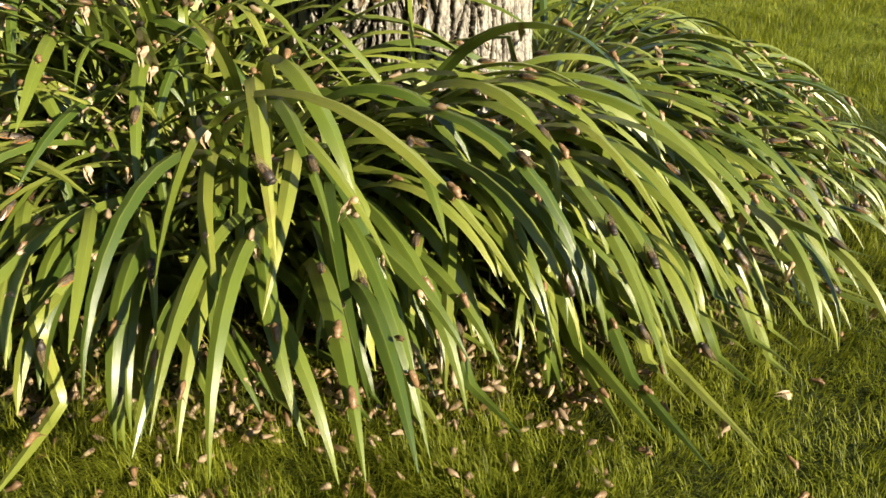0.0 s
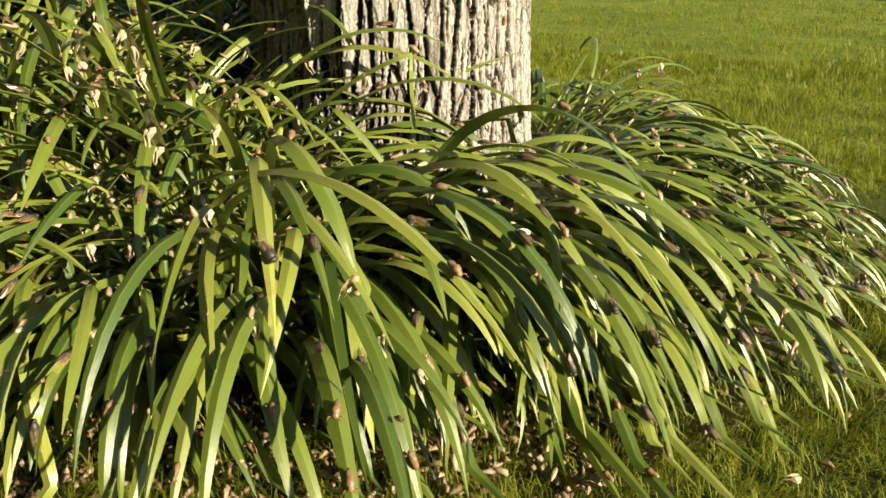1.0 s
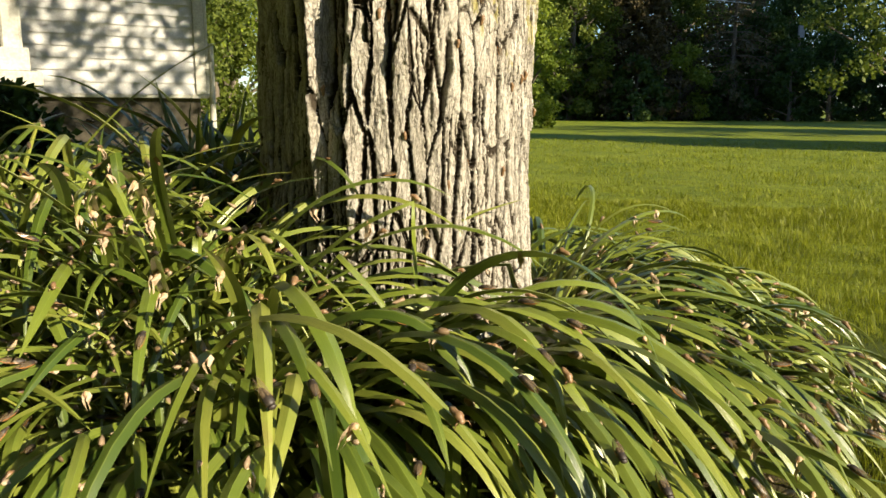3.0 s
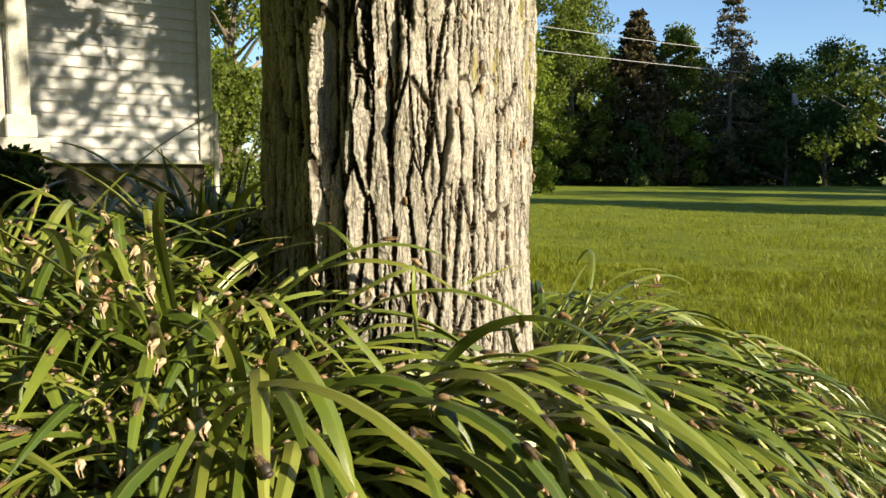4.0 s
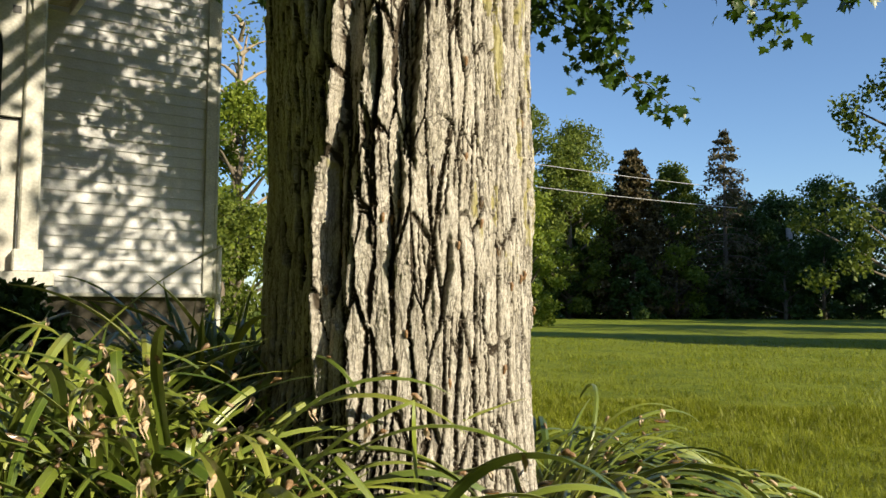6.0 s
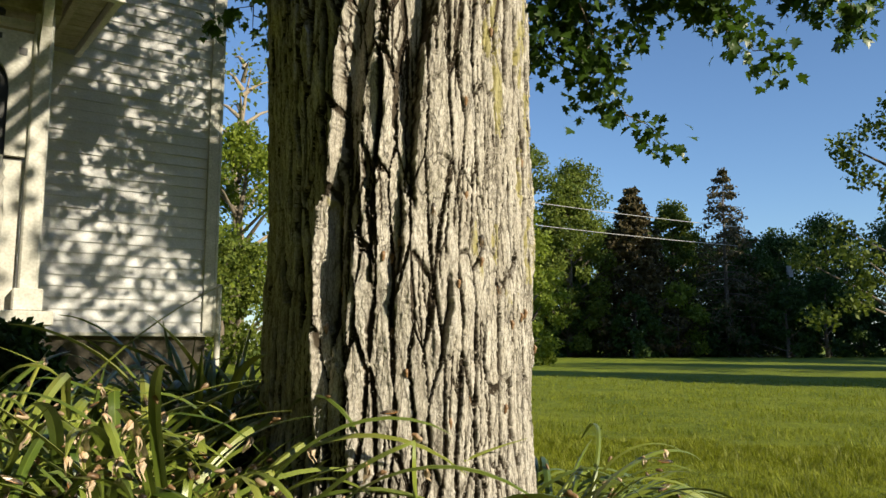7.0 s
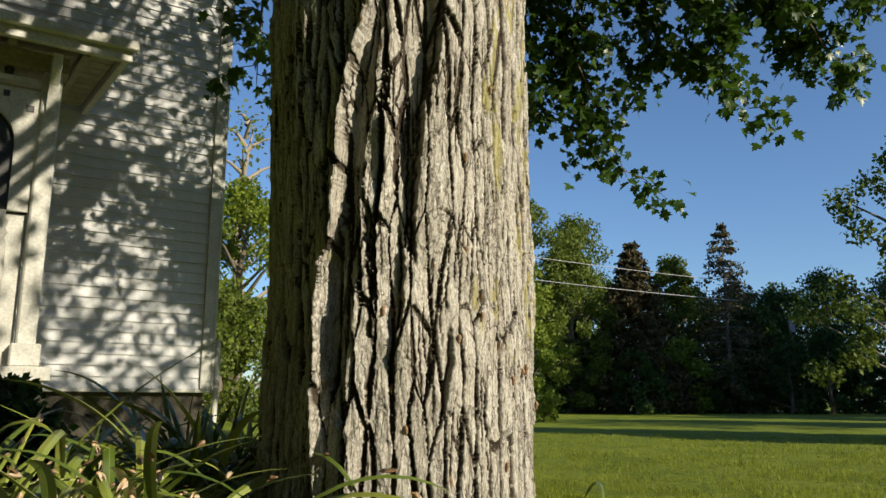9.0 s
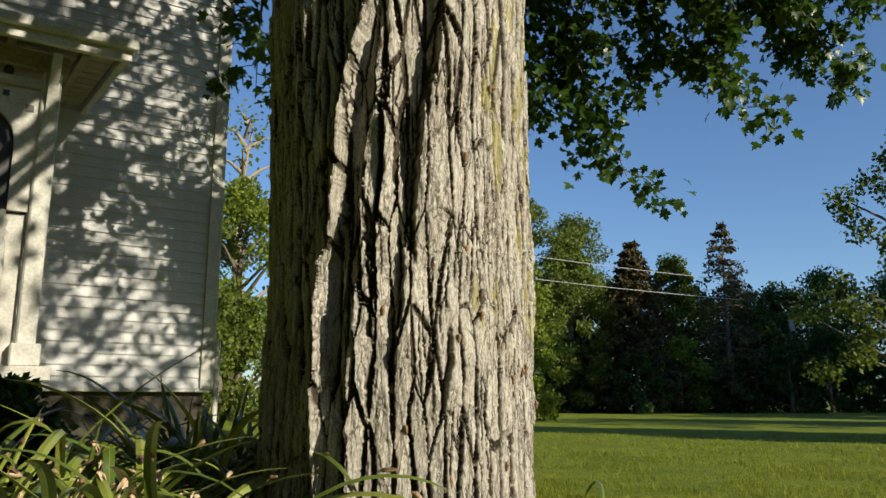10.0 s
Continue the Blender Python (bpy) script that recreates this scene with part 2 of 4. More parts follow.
M_LEAF, M_BARK, M_LAWN = strap_leaf_material(), bark_material(), lawn_material()
M_GRASS = leafy("grass_blades", (0.078, 0.100, 0.008), (0.275, 0.300, 0.028), 0.5, 0.35, scale=3.0, spec=0.2)
M_MAPLE = leafy("maple_leaves", (0.028, 0.062, 0.010), (0.06, 0.11, 0.016), 0.4, 0.34, scale=1.5)
M_WOOD_FAR = leafy("far_leaves", (0.045, 0.072, 0.012), (0.15, 0.185, 0.030), 0.6, 0.3, scale=0.35, spec=0.2)
M_BRIGHT = leafy("bright_leaves", (0.075, 0.115, 0.014), (0.22, 0.27, 0.034), 0.55, 0.35, scale=0.5, spec=0.2)
# also used to paint in shade on trees that stand in it
M_WOOD_DARK = leafy("dark_leaves", (0.022, 0.045, 0.012), (0.07, 0.115, 0.025), 0.6, 0.25, scale=0.35, spec=0.2)
M_NEEDLE = leafy("needles", (0.040, 0.034, 0.016), (0.105, 0.082, 0.034), 0.7, 0.12, scale=0.5, spec=0.2)
M_RUST = leafy("thin_needles", (0.055, 0.048, 0.024), (0.115, 0.098, 0.048), 0.7, 0.12, scale=0.5, spec=0.2)
M_TWIG = simple("twig_bark", (0.07, 0.055, 0.04), (0.19, 0.16, 0.12), 0.9, 20.0, 120.0, 0.003)
M_PALETWIG = simple("pale_twig_bark", (0.20, 0.16, 0.11), (0.36, 0.30, 0.21), 0.9, 20.0, 120.0, 0.003)
M_PAINT = simple("white_paint", (0.43, 0.435, 0.44), (0.60, 0.60, 0.62), 0.5, 5.0, 70.0, 0.0006)
M_TRIM = simple("worn_trim_paint", (0.34, 0.33, 0.29), (0.56, 0.55, 0.51), 0.55, 9.0, 60.0, 0.001)
M_FOUND = simple("foundation_stone", (0.035, 0.030, 0.022), (0.085, 0.073, 0.052), 0.9, 7.0, 40.0, 0.008)
# near-black, stands in for shade in the porch openings
M_DARK = simple("near_black", (0.008, 0.008, 0.008), (0.02, 0.02, 0.02), 0.5, 30.0, 200.0, 0.0005)
M_SOFFIT = simple("weathered_soffit", (0.18, 0.16, 0.10), (0.34, 0.31, 0.22), 0.7, 6.0, 40.0, 0.002)
M_WIRE = simple("wire_sheath", (0.25, 0.25, 0.25), (0.4, 0.4, 0.4), 0.5)
M_POLE = simple("pole_wood", (0.12, 0.10, 0.08), (0.25, 0.22, 0.18), 0.9)
M_DRIVE = simple("pale_gravel", (0.28, 0.27, 0.25), (0.42, 0.41, 0.38), 0.95, 3.0, 40.0, 0.01)


# ---- ground: one sheet to the horizon ----
def build_ground():
    def axis(a, b, fine, n):
        mid = np.arange(a, b, fine)
        out = np.geomspace(fine * 2, 900, n)
        return np.concatenate([(a - out)[::-1], mid, b + out])
    xs, ys = axis(-6, 8, 0.12, 36), axis(-1.5, 12, 0.12, 36)
    X, Y = np.meshgrid(xs, ys)
    Z = ground_z(X, Y) + 0.012 * fbm(X * 1.2, Y * 1.2, 3) * (np.hypot(X, Y) < 40)
    V = np.stack([X, Y, Z], -1).reshape(-1, 3)
    r, c = np.meshgrid(np.arange(len(ys) - 1), np.arange(len(xs) - 1), indexing="ij")
    i = (r * len(xs) + c).ravel()
    F = np.stack([i, i + 1, i + 1 + len(xs), i + len(xs)], -1)
    me = mesh_of("ground", V, F, M_LAWN, smooth=True)
    bed = np.hypot(X - TRUNK[0], Y - TRUNK[1]) + 0.16 * fbm(X * 3, Y * 3, 5)
    bed = np.minimum(bed, np.hypot((X + 1.3) * 0.75, Y - 2.5) + 0.2 + 0.16 * fbm(X * 3, Y * 3, 6))
    me.attributes.new("soil", "FLOAT", "POINT").data.foreach_set("value", step01(1.16, 0.96, bed).ravel().astype(np.float32))
    me.attributes.new("turf_shade", "FLOAT", "POINT").data.foreach_set("value", (0.9 * step01(2.1, 1.3, np.hypot(X - TRUNK[0], Y - TRUNK[1]))).ravel().astype(np.float32))
    tagged(new("ground", me), "mown green lawn with bare soil under the plants round the tree", "lawn", kind="structure")
    bm = slab(18, 70, 60, 63.5, -0.05, 0.03)
    drive = part("road", bm, M_DRIVE, None)
    tagged(drive, "pale gravel drive along the edge of the far trees", "road", kind="structure")


def build_grass():
    rng = np.random.default_rng(4)
    n = 290000
    r = np.sqrt(rng.uniform(2.0 ** 2, 6.5 ** 2, n))
    r[:110000] = rng.uniform(0.62, 1.9, 110000)
    r[110000:160000] = np.exp(rng.uniform(math.log(5.5), math.log(20), 50000))
    a = rng.uniform(radians(-46), radians(48), n)
    open_side = (r > 2.2) & (rng.random(n) < 0.9)      # the lawn on the open side of the tree
    a[open_side] = rng.uniform(radians(2), radians(40), n)[open_side]
    x, y = r * np.sin(a), r * np.cos(a)
    d = np.hypot(x - TRUNK[0], y - TRUNK[1])
    keep = (d > 0.98 + 0.22 * rng.random(n)) | ((d > 0.8) & (y < 1.6) & (rng.random(n) < 0.15))
    keep &= ~((x < -0.4) & (y > 1.4) & (y < 4.5) & (x > -3))
    keep &= ~((x < 0.15) & (y > 0.86) & (y < 1.5) & (rng.random(n) < 0.55))      # thin under the overhanging leaves
    patch = fbm(x * 2.2, y * 2.2, 8)
    keep &= rng.random(n) < 0.85 + 0.5 * patch
    x, y, r, patch = x[keep], y[keep], r[keep], patch[keep]
    n = len(x)
    ln = (0.026 + 0.034 * rng.random(n)) * (1 + 0.6 * patch) * np.where(r > 2.2, 1.1, 1)
    w = 0.0011 * (1 + 0.5 * r) * rng.uniform(0.7, 1.3, n)
    az = 5.0 * fbm(x * 9, y * 9, 12, 2) + rng.normal(0, 0.9, n)
    lean = rng.uniform(0.2, 1.6, n)
    ca, sa = np.cos(az), np.sin(az)
    z0 = ground_z(x, y) - 0.004
    rows = []
    for s in (0.0, 0.6, 1.0):
        out = ln * s * np.sin(lean * (0.35 + 0.65 * s))
        up = ln * s * np.cos(lean * (0.35 + 0.65 * s))
        cx, cy, cz = x + ca * out, y + sa * out, z0 + up
        half = w * (1 - 0.9 * s * s) * 0.5
        if s < 1:
            rows += [np.stack([cx - sa * half, cy + ca * half, cz], -1), np.stack([cx + sa * half, cy - ca * half, cz], -1)]
        else:
            rows.append(np.stack([cx, cy, cz], -1))
    V = np.stack(rows, 1).reshape(-1, 3)
    tri = np.array([(0, 1, 3), (0, 3, 2), (2, 3, 4)])
    F = (np.arange(n)[:, None, None] * 5 + tri[None]).reshape(-1, 3)
    tagged(new("grass", mesh_of("grass", V, F, M_GRASS)), "short mown lawn grass, sunlit green and yellow-green blades", "grass", kind="stuff")


# ---- foliage in pieces ----
def leaf_cloud(centres, radii, n, size, seed, flat=0.75, droop=0.0):
    """n small bent leaf pieces in soft clumps."""
    rng = np.random.default_rng(seed)
    C, Rr = np.array(centres, dtype=float), np.array(radii, dtype=float)
    pick = rng.integers(0, len(C), n)
    d = rng.normal(0, 1, (n, 3))
    d /= np.linalg.norm(d, axis=1)[:, None]
    P = C[pick] + d * (Rr[pick] * rng.random(n) ** 0.45)[:, None] * np.array([1, 1, flat])
    P[:, 2] -= droop * rng.random(n)
    a = rng.normal(0, 1, (n, 3))
    a[:, 2] -= 0.4
    a /= np.linalg.norm(a, axis=1)[:, None]
    b = np.cross(a, rng.normal(0, 1, (n, 3)))
    b /= np.linalg.norm(b, axis=1)[:, None] + 1e-9
    s = size * rng.uniform(0.6, 1.4, n)[:, None]
    V = np.stack([P, P + a * s * 0.5 + b * s * 0.38, P + a * s * 1.1, P + a * s * 0.5 - b * s * 0.38], 1).reshape(-1, 3)
    F = (np.arange(n)[:, None] * 4 + np.array([[0, 1, 2, 3]]))
    return V, F


# ---- the old maple: trunk with plated bark, limbs, crown ----
def trunk_radius(th, z):
    """Radius by angle (0 faces the camera, positive to the right) and height."""
    r = 0.356 + 0.008 * np.sin(2 * th + 0.6) + 0.006 * np.sin(3 * th + z * 2)
    r = r + 0.030 * step01(1.0, 2.0, z) * (1 - np.sin(th)) * 0.6 - 0.035 * step01(2.2, 4.5, z)
    r = r + 0.020 * step01(radians(-30), radians(-75), th) + 0.012 * step01(radians(40), radians(80), th) * step01(1.5, 1.1, z)
    lobes = 0.55 + 0.45 * np.sin(5 * th + 0.9)
    return r + (0.005 + 0.05 * lobes) * np.exp(-np.clip(z - 0.05, 0, 9) / 0.13)


STEPS = [   # (degrees, height) along the edge of a lifted plate; lift in metres
    (0.034, 0.16, [(19, 1.80), (15.6, 1.58), (10.1, 1.43), (8.7, 1.29), (7.2, 1.16), (8.3, 1.05)]),
    (0.026, 0.07, [(3.4, 1.15), (3.6, 1.02), (3.0, 0.94), (0.5, 0.84), (-0.4, 0.77)]),
    (0.020, 0.08, [(22.3, 0.93), (21.2, 0.83), (18.0, 0.71)]),
    (0.024, 0.07, [(-12.2, 1.28), (-12.8, 1.12), (-12.5, 1.02), (-16.8, 0.84), (-17.5, 0.62), (-16, 0.40)]),
    (0.022, 0.05, [(-2.2, 1.66), (-5.0, 1.43), (-3.6, 1.29), (-7.3, 1.08), (-6.5, 0.86)]),
    ]
HOLLOWS = [
    (0.026, [(-6, 1.82), (-9, 1.72), (-14, 1.58), (-19, 1.44), (-20.5, 1.29), (-21.5, 1.16), (-27, 1.06), (-28, 0.94), (-28, 0.72)],
     [(-2, 1.82), (-3, 1.72), (-6, 1.58), (-8, 1.44), (-13, 1.29), (-13.5, 1.16), (-13.5, 1.06), (-16, 0.94), (-19, 0.72)]),
    (0.026, [(6.5, 1.84), (3.6, 1.58), (1.5, 1.43), (1.8, 1.29), (4.0, 1.12)], [(18, 1.84), (15, 1.58), (9.6, 1.43), (8.0, 1.29), (6.6, 1.12)]),
    (0.020, [(-10.8, 1.30), (-10.8, 1.12), (-10, 0.98)], [(-8, 1.30), (-7.6, 1.12), (-7.0, 0.98)]),
    (0.018, [(-2.0, 1.06), (-2.0, 0.94), (-3.5, 0.80)], [(2.6, 1.06), (2.2, 0.94), (-0.3, 0.80)])]
RIDGE = [(-9, 1.78), (-10.3, 1.71), (-16.1, 1.58), (-21.0, 1.44), (-22.3, 1.29), (-23.4, 1.16), (-29.3, 1.06), (-29.8, 0.94), (-30.0, 0.76), (-31, 0.6)]


def along(line, z):
    hs = np.array([p[1] for p in line][::-1])
    return np.interp(z, hs, np.radians(np.array([p[0] for p in line][::-1], dtype=float)))


def slope_of(u, z, wide, tall, shift, seed, eps=0.0008):
    """How fast the cell border's measure grows, per metre, and from 0 to 1 how upright the border runs."""
    e = cells(u / wide + shift, z / tall, seed)[0]
    gu = (cells((u + eps) / wide + shift, z / tall, seed)[0] - e) / eps
    gz = (cells(u / wide + shift, (z + eps) / tall, seed)[0] - e) / eps
    g = np.sqrt(gu * gu + gz * gz) + 1.0
    return g, step01(0.45, 0.85, np.abs(gu) / g)


def bark_height(th, z):
    """Relief of the bark in metres, and from 0 to 1 how far out it stands."""
    u = th * 0.36
    jag = 0.0015 * vnoise(u * 60, z * 70, 32) + 0.0022 * vnoise(u * 160, z * 190, 33)
    uw = u + 0.012 * vnoise(u * 5 + 3, z * 1.6, 31) + 0.008 * vnoise(u * 13, z * 6.5, 50) + jag
    zw = z + 0.05 * vnoise(u * 25, z * 5, 34)
    left = step01(radians(8), radians(-14), th) * (0.25 + 0.75 * step01(0.55, 0.95, z))      # deeper, wider furrows on the shaded side, higher up
    # long flat plates parted by thin ragged cracks, broken again by shorter ones
    soft_u, soft_z = uw - jag, zw
    e1, rnd, du, _ = cells(uw / 0.040, zw / 0.23, 1)
    g1, up1 = slope_of(soft_u, soft_z, 0.040, 0.23, 0.0, 1)
    open1 = step01(-0.6, 0.1, vnoise(u * 17, z * 4.5, 46))
    w1 = 0.0026 + (0.0042 + 0.0034 * left) * open1 + 0.0014 * step01(radians(15), radians(50), th)
    c1 = (1 - step01(0.65 * w1, w1, e1 / g1)) * up1
    h = -(0.014 + 0.009 * left) * c1 + (0.011 * (rnd - 0.5) + 0.004 * du * np.where(rnd > 0.35, 1, -1)) * (1 - c1)
    e2, rnd2, _, _ = cells(uw / 0.0165 + 7, zw / 0.11, 2)
    g2, up2 = slope_of(soft_u, soft_z, 0.0165, 0.11, 7.0, 2)
    open2 = step01(-0.1, 0.3, vnoise(u * 28, z * 8, 42))
    c2 = (1 - step01(0.0014, 0.0030, e2 / g2)) * open2 * up2
    h += -0.0060 * c2 + 0.0030 * (rnd2 - 0.5) * (1 - c2)
    # flakes: thin layers that end in ragged edges
    q = 2.2 * (0.5 + 0.5 * fbm(uw * 26, zw * 8, 43, 4))
    h += 0.0030 * (np.floor(q) + step01(0.0, 0.08, q - np.floor(q)))
    q = 1.6 * (0.5 + 0.5 * fbm(uw * 70 + 4, zw * 26, 47, 3))
    h += 0.0012 * (np.floor(q) + step01(0.0, 0.2, q - np.floor(q)))
    h += 0.0009 * fbm(u * 210, z * 110, 35, 3) + 0.005 * fbm(u * 5, z * 1.0, 36, 2)
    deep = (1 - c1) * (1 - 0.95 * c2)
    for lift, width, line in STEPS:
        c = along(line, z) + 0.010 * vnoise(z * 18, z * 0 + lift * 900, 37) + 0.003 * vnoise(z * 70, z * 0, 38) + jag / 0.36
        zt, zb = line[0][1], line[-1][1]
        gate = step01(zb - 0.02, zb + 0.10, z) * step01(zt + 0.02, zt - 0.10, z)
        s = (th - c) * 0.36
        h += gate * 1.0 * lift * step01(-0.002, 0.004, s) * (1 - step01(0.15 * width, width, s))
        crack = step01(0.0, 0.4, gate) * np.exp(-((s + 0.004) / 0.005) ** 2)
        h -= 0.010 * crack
        # groove darkened in colour too, as shade beside the lifted plate
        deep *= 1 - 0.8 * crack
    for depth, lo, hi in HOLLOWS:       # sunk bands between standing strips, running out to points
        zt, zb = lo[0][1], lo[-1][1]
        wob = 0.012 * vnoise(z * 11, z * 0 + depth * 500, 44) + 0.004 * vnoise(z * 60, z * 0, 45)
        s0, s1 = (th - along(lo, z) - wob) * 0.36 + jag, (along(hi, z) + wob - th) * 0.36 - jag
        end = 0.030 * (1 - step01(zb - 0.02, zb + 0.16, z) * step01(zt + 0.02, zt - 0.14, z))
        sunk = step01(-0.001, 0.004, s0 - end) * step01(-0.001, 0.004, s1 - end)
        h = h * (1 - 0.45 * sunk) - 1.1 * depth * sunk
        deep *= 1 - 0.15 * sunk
    c = along(RIDGE, z) + 0.010 * vnoise(z * 9, z * 0, 39) + 0.004 * vnoise(z * 45, z * 0, 48)
    s = (th - c) * 0.36 + jag
    gate = step01(0.52, 0.76, z)
    h += gate * 0.026 * step01(-0.006, -0.004, s) * step01(0.006, 0.004, s)
    h -= gate * 0.012 * np.exp(-((s - 0.028) / 0.016) ** 2)
    h -= 0.030 * step01(0.35, 0.6, z) * step01(-0.004, -0.016, s) * step01(radians(-95), radians(-62), th)     # the flank behind the ridge lies deeper
    return h, np.clip(deep, 0, 1)


def build_maple():
    th = np.concatenate([np.linspace(-math.pi, radians(-97), 24)[:-1], np.linspace(radians(-97), radians(97), 640), np.linspace(radians(97), math.pi, 24)[1:]])
    z = np.concatenate([np.linspace(-0.15, 0.26, 24)[:-1], np.linspace(0.26, 1.95, 580), np.linspace(1.95, 4.4, 60)[1:]])
    T, Z = np.meshgrid(th, z)
    H, D = bark_height(T, Z)
    R = trunk_radius(T, Z) + H - 0.012
    V = np.stack([R * np.sin(T), -R * np.cos(T), Z], -1).reshape(-1, 3)
    k = len(th)
    r, c = np.meshgrid(np.arange(len(z) - 1), np.arange(k - 1), indexing="ij")
    i = (r * k + c).ravel()
    F = np.stack([i, i + 1, i + 1 + k, i + k], -1)
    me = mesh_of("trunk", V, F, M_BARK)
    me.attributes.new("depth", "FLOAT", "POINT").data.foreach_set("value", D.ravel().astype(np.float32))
    deg, blot = np.degrees(T), step01(0.0, 0.4, fbm(T * 9, Z * 6, 51, 4))
    L = 1.1 * np.exp(-((deg - 46 - 6 * fbm(Z * 6, Z * 0, 52, 2)) / 9) ** 2) * blot + 1.0 * step01(50, 62, deg) * (0.35 + 0.65 * blot) + 0.55 * np.exp(-((deg + 24) / 5) ** 2) * step01(0.9, 1.1, Z) * blot
    L = 1.4 * L * step01(0.70, 1.0, Z) * (0.5 + 0.5 * step01(-0.2, 0.3, fbm(T * 40, Z * 28, 53, 3)))
    me.attributes.new("lichen", "FLOAT", "POINT").data.foreach_set("value", L.ravel().astype(np.float32))
    tree = tagged(new("maple_tree"), "old maple with thick furrowed pale grey bark and green crown", "tree")
    tree.location = (*TRUNK, 0.0)
    ob = new("trunk", me)
    ob.parent = tree
    rng = random.Random(11)
    limbs, twigs, spots = [], [], []
    # (heading in degrees from ahead to the right, rise, reach, droop, start)
    for head, rise, reach, droop, start in ((24, 2.4, 5.0, 1.2, 3.9), (50, 2.6, 4.6, 1.0, 4.1), (-15, 2.8, 5.2, 1.4, 4.0), (75, 3.6, 4.2, 1.2, 4.2), (10, 2.4, 4.6, 1.0, 4.3),
                                            (5, 4.2, 4.2, 1.5, 4.2), (-50, 4.0, 3.6, 0.8, 4.2), (35, 3.4, 5.6, 1.8, 4.2), (-130, 3.5, 3.2, 0.2, 4.3), (60, 4.6, 4.8, 1.2, 4.3),
                                            (-85, 3.2, 4.2, 0.6, 4.3), (-160, 4.4, 3.6, 0.4, 4.4), (150, 4.2, 3.4, 0.2, 4.4), (105, 4.4, 3.6, 0.3, 4.4), (-30, 5.0, 3.6, 0.6, 4.4), (20, 5.4, 3.0, 0.3, 4.4), (90, 6.6, 1.6, 0.0, 4.4), (-100, 6.4, 1.8, 0.0, 4.4)):
        dirn = Vector((math.sin(radians(head)), math.cos(radians(head)), 0))
        pts, n = [], 12
        for s in range(n + 1):
            q = s / n
            side = Vector((dirn.y, -dirn.x, 0)) * 0.35 * math.sin(q * 5 + head)
            pts.append(Vector((0, 0, start - 0.5)) + dirn * (reach * q ** 0.9) + side * q + Vector((0, 0, rise * math.sin(q * 2.0) * 1.05 - droop * q ** 2.6 + 0.5 * q)))
        limbs.append((pts, [0.04 * (1 - q / n) ** 1.3 * (0.6 + reach / 12) + 0.008 for q in range(n + 1)]))
        for b in range(12):
            q = rng.uniform(0.25, 1.0)
            p0 = pts[min(int(q * n), n)]
            d2 = (dirn * rng.uniform(0.2, 1) + Vector((rng.uniform(-1, 1), rng.uniform(-1, 1), rng.uniform(-0.5, 0.5)))).normalized()
            ln = rng.uniform(0.9, 2.1)
            sub = [p0 + d2 * ln * f + Vector((0, 0, -0.30 * ln * f * f)) for f in (0, 0.25, 0.5, 0.75, 1)]
            twigs.append(tube_arrays(sub, [0.016, 0.012, 0.009, 0.006, 0.003], 5))
            for c in range(10):
                f = rng.uniform(0.25, 1.0)
                p1 = sub[0].lerp(sub[4], f)
                d3 = (d2 * 0.6 + Vector((rng.uniform(-1, 1), rng.uniform(-1, 1), rng.uniform(-0.6, 0.3)))).normalized()
                l3 = rng.uniform(0.25, 0.55)
                end = p1 + d3 * l3 + Vector((0, 0, -0.08))
                twigs.append(tube_arrays([p1, p1.lerp(end, 0.5) + Vector((0, 0, 0.02)), end], [0.005, 0.004, 0.002], 4))
                for k in range(2):
                    leaf = p1.lerp(end, rng.uniform(0.15, 1.0)) + Vector((rng.gauss(0, 0.55), rng.gauss(0, 0.55), rng.gauss(0, 0.45)))
                    if leaf.z > 1.1 + 0.60 * math.hypot(leaf.x, leaf.y + 2.1) and leaf.z > 3.2:      # underside of the crown
                        spots.append(leaf)
    # sprays of leaves spread evenly through the crown
    sprays_at = []
    for k in range(1500):
        while True:
            e = Vector((rng.uniform(-1, 1), rng.uniform(-1, 1), rng.uniform(-1, 1)))
            c = Vector((1.0 + 5.0 * e.x, 0.0 + 4.8 * e.y, 6.6 + 3.2 * e.z))
            if e.length < 1 and c.z > 1.4 + 0.60 * math.hypot(c.x, c.y + 2.1) and not (c.x * 0.616 + c.y * 0.788 < 1.2 and c.z < 6.4 and rng.random() < 0.7):     # thinned here to let sun onto the porch
                break
        sprays_at.append(tuple(c))
    # low boughs that hang down beyond the trunk: from, to, sprays
    for p0, p1, sprays in (((0.45, 2.6, 5.0), (1.42, 3.5, 2.40), 30), ((0.40, 2.4, 4.8), (0.95, 3.5, 2.80), 24), ((1.2, 2.7, 5.0), (2.33, 3.4, 2.90), 30), ((0.9, 2.7, 4.8), (1.80, 3.5, 3.25), 24),
                           ((1.8, 2.8, 5.2), (3.08, 3.4, 3.12), 30), ((2.0, 2.9, 5.2), (3.22, 3.4, 3.60), 24), ((1.6, 2.9, 4.9), (2.68, 3.5, 3.50), 26), ((2.1, 2.8, 5.4), (3.35, 3.4, 4.10), 24), ((0.6, 2.6, 4.8), (1.20, 3.5, 3.40), 22), ((-0.5, 2.6, 4.8), (-1.38, 3.5, 3.12), 16)):
        p0, p1 = Vector(p0), Vector(p1)
        bough = [p0.lerp(p1, f) + Vector((0.10 * math.sin(f * 7), 0.08 * math.sin(f * 5), 0.30 * math.sin(f * math.pi))) for f in np.linspace(0, 1, 9)]
        limbs.append((bough, [0.024 * (1 - f) ** 0.8 + 0.0025 for f in np.linspace(0, 1, 9)]))
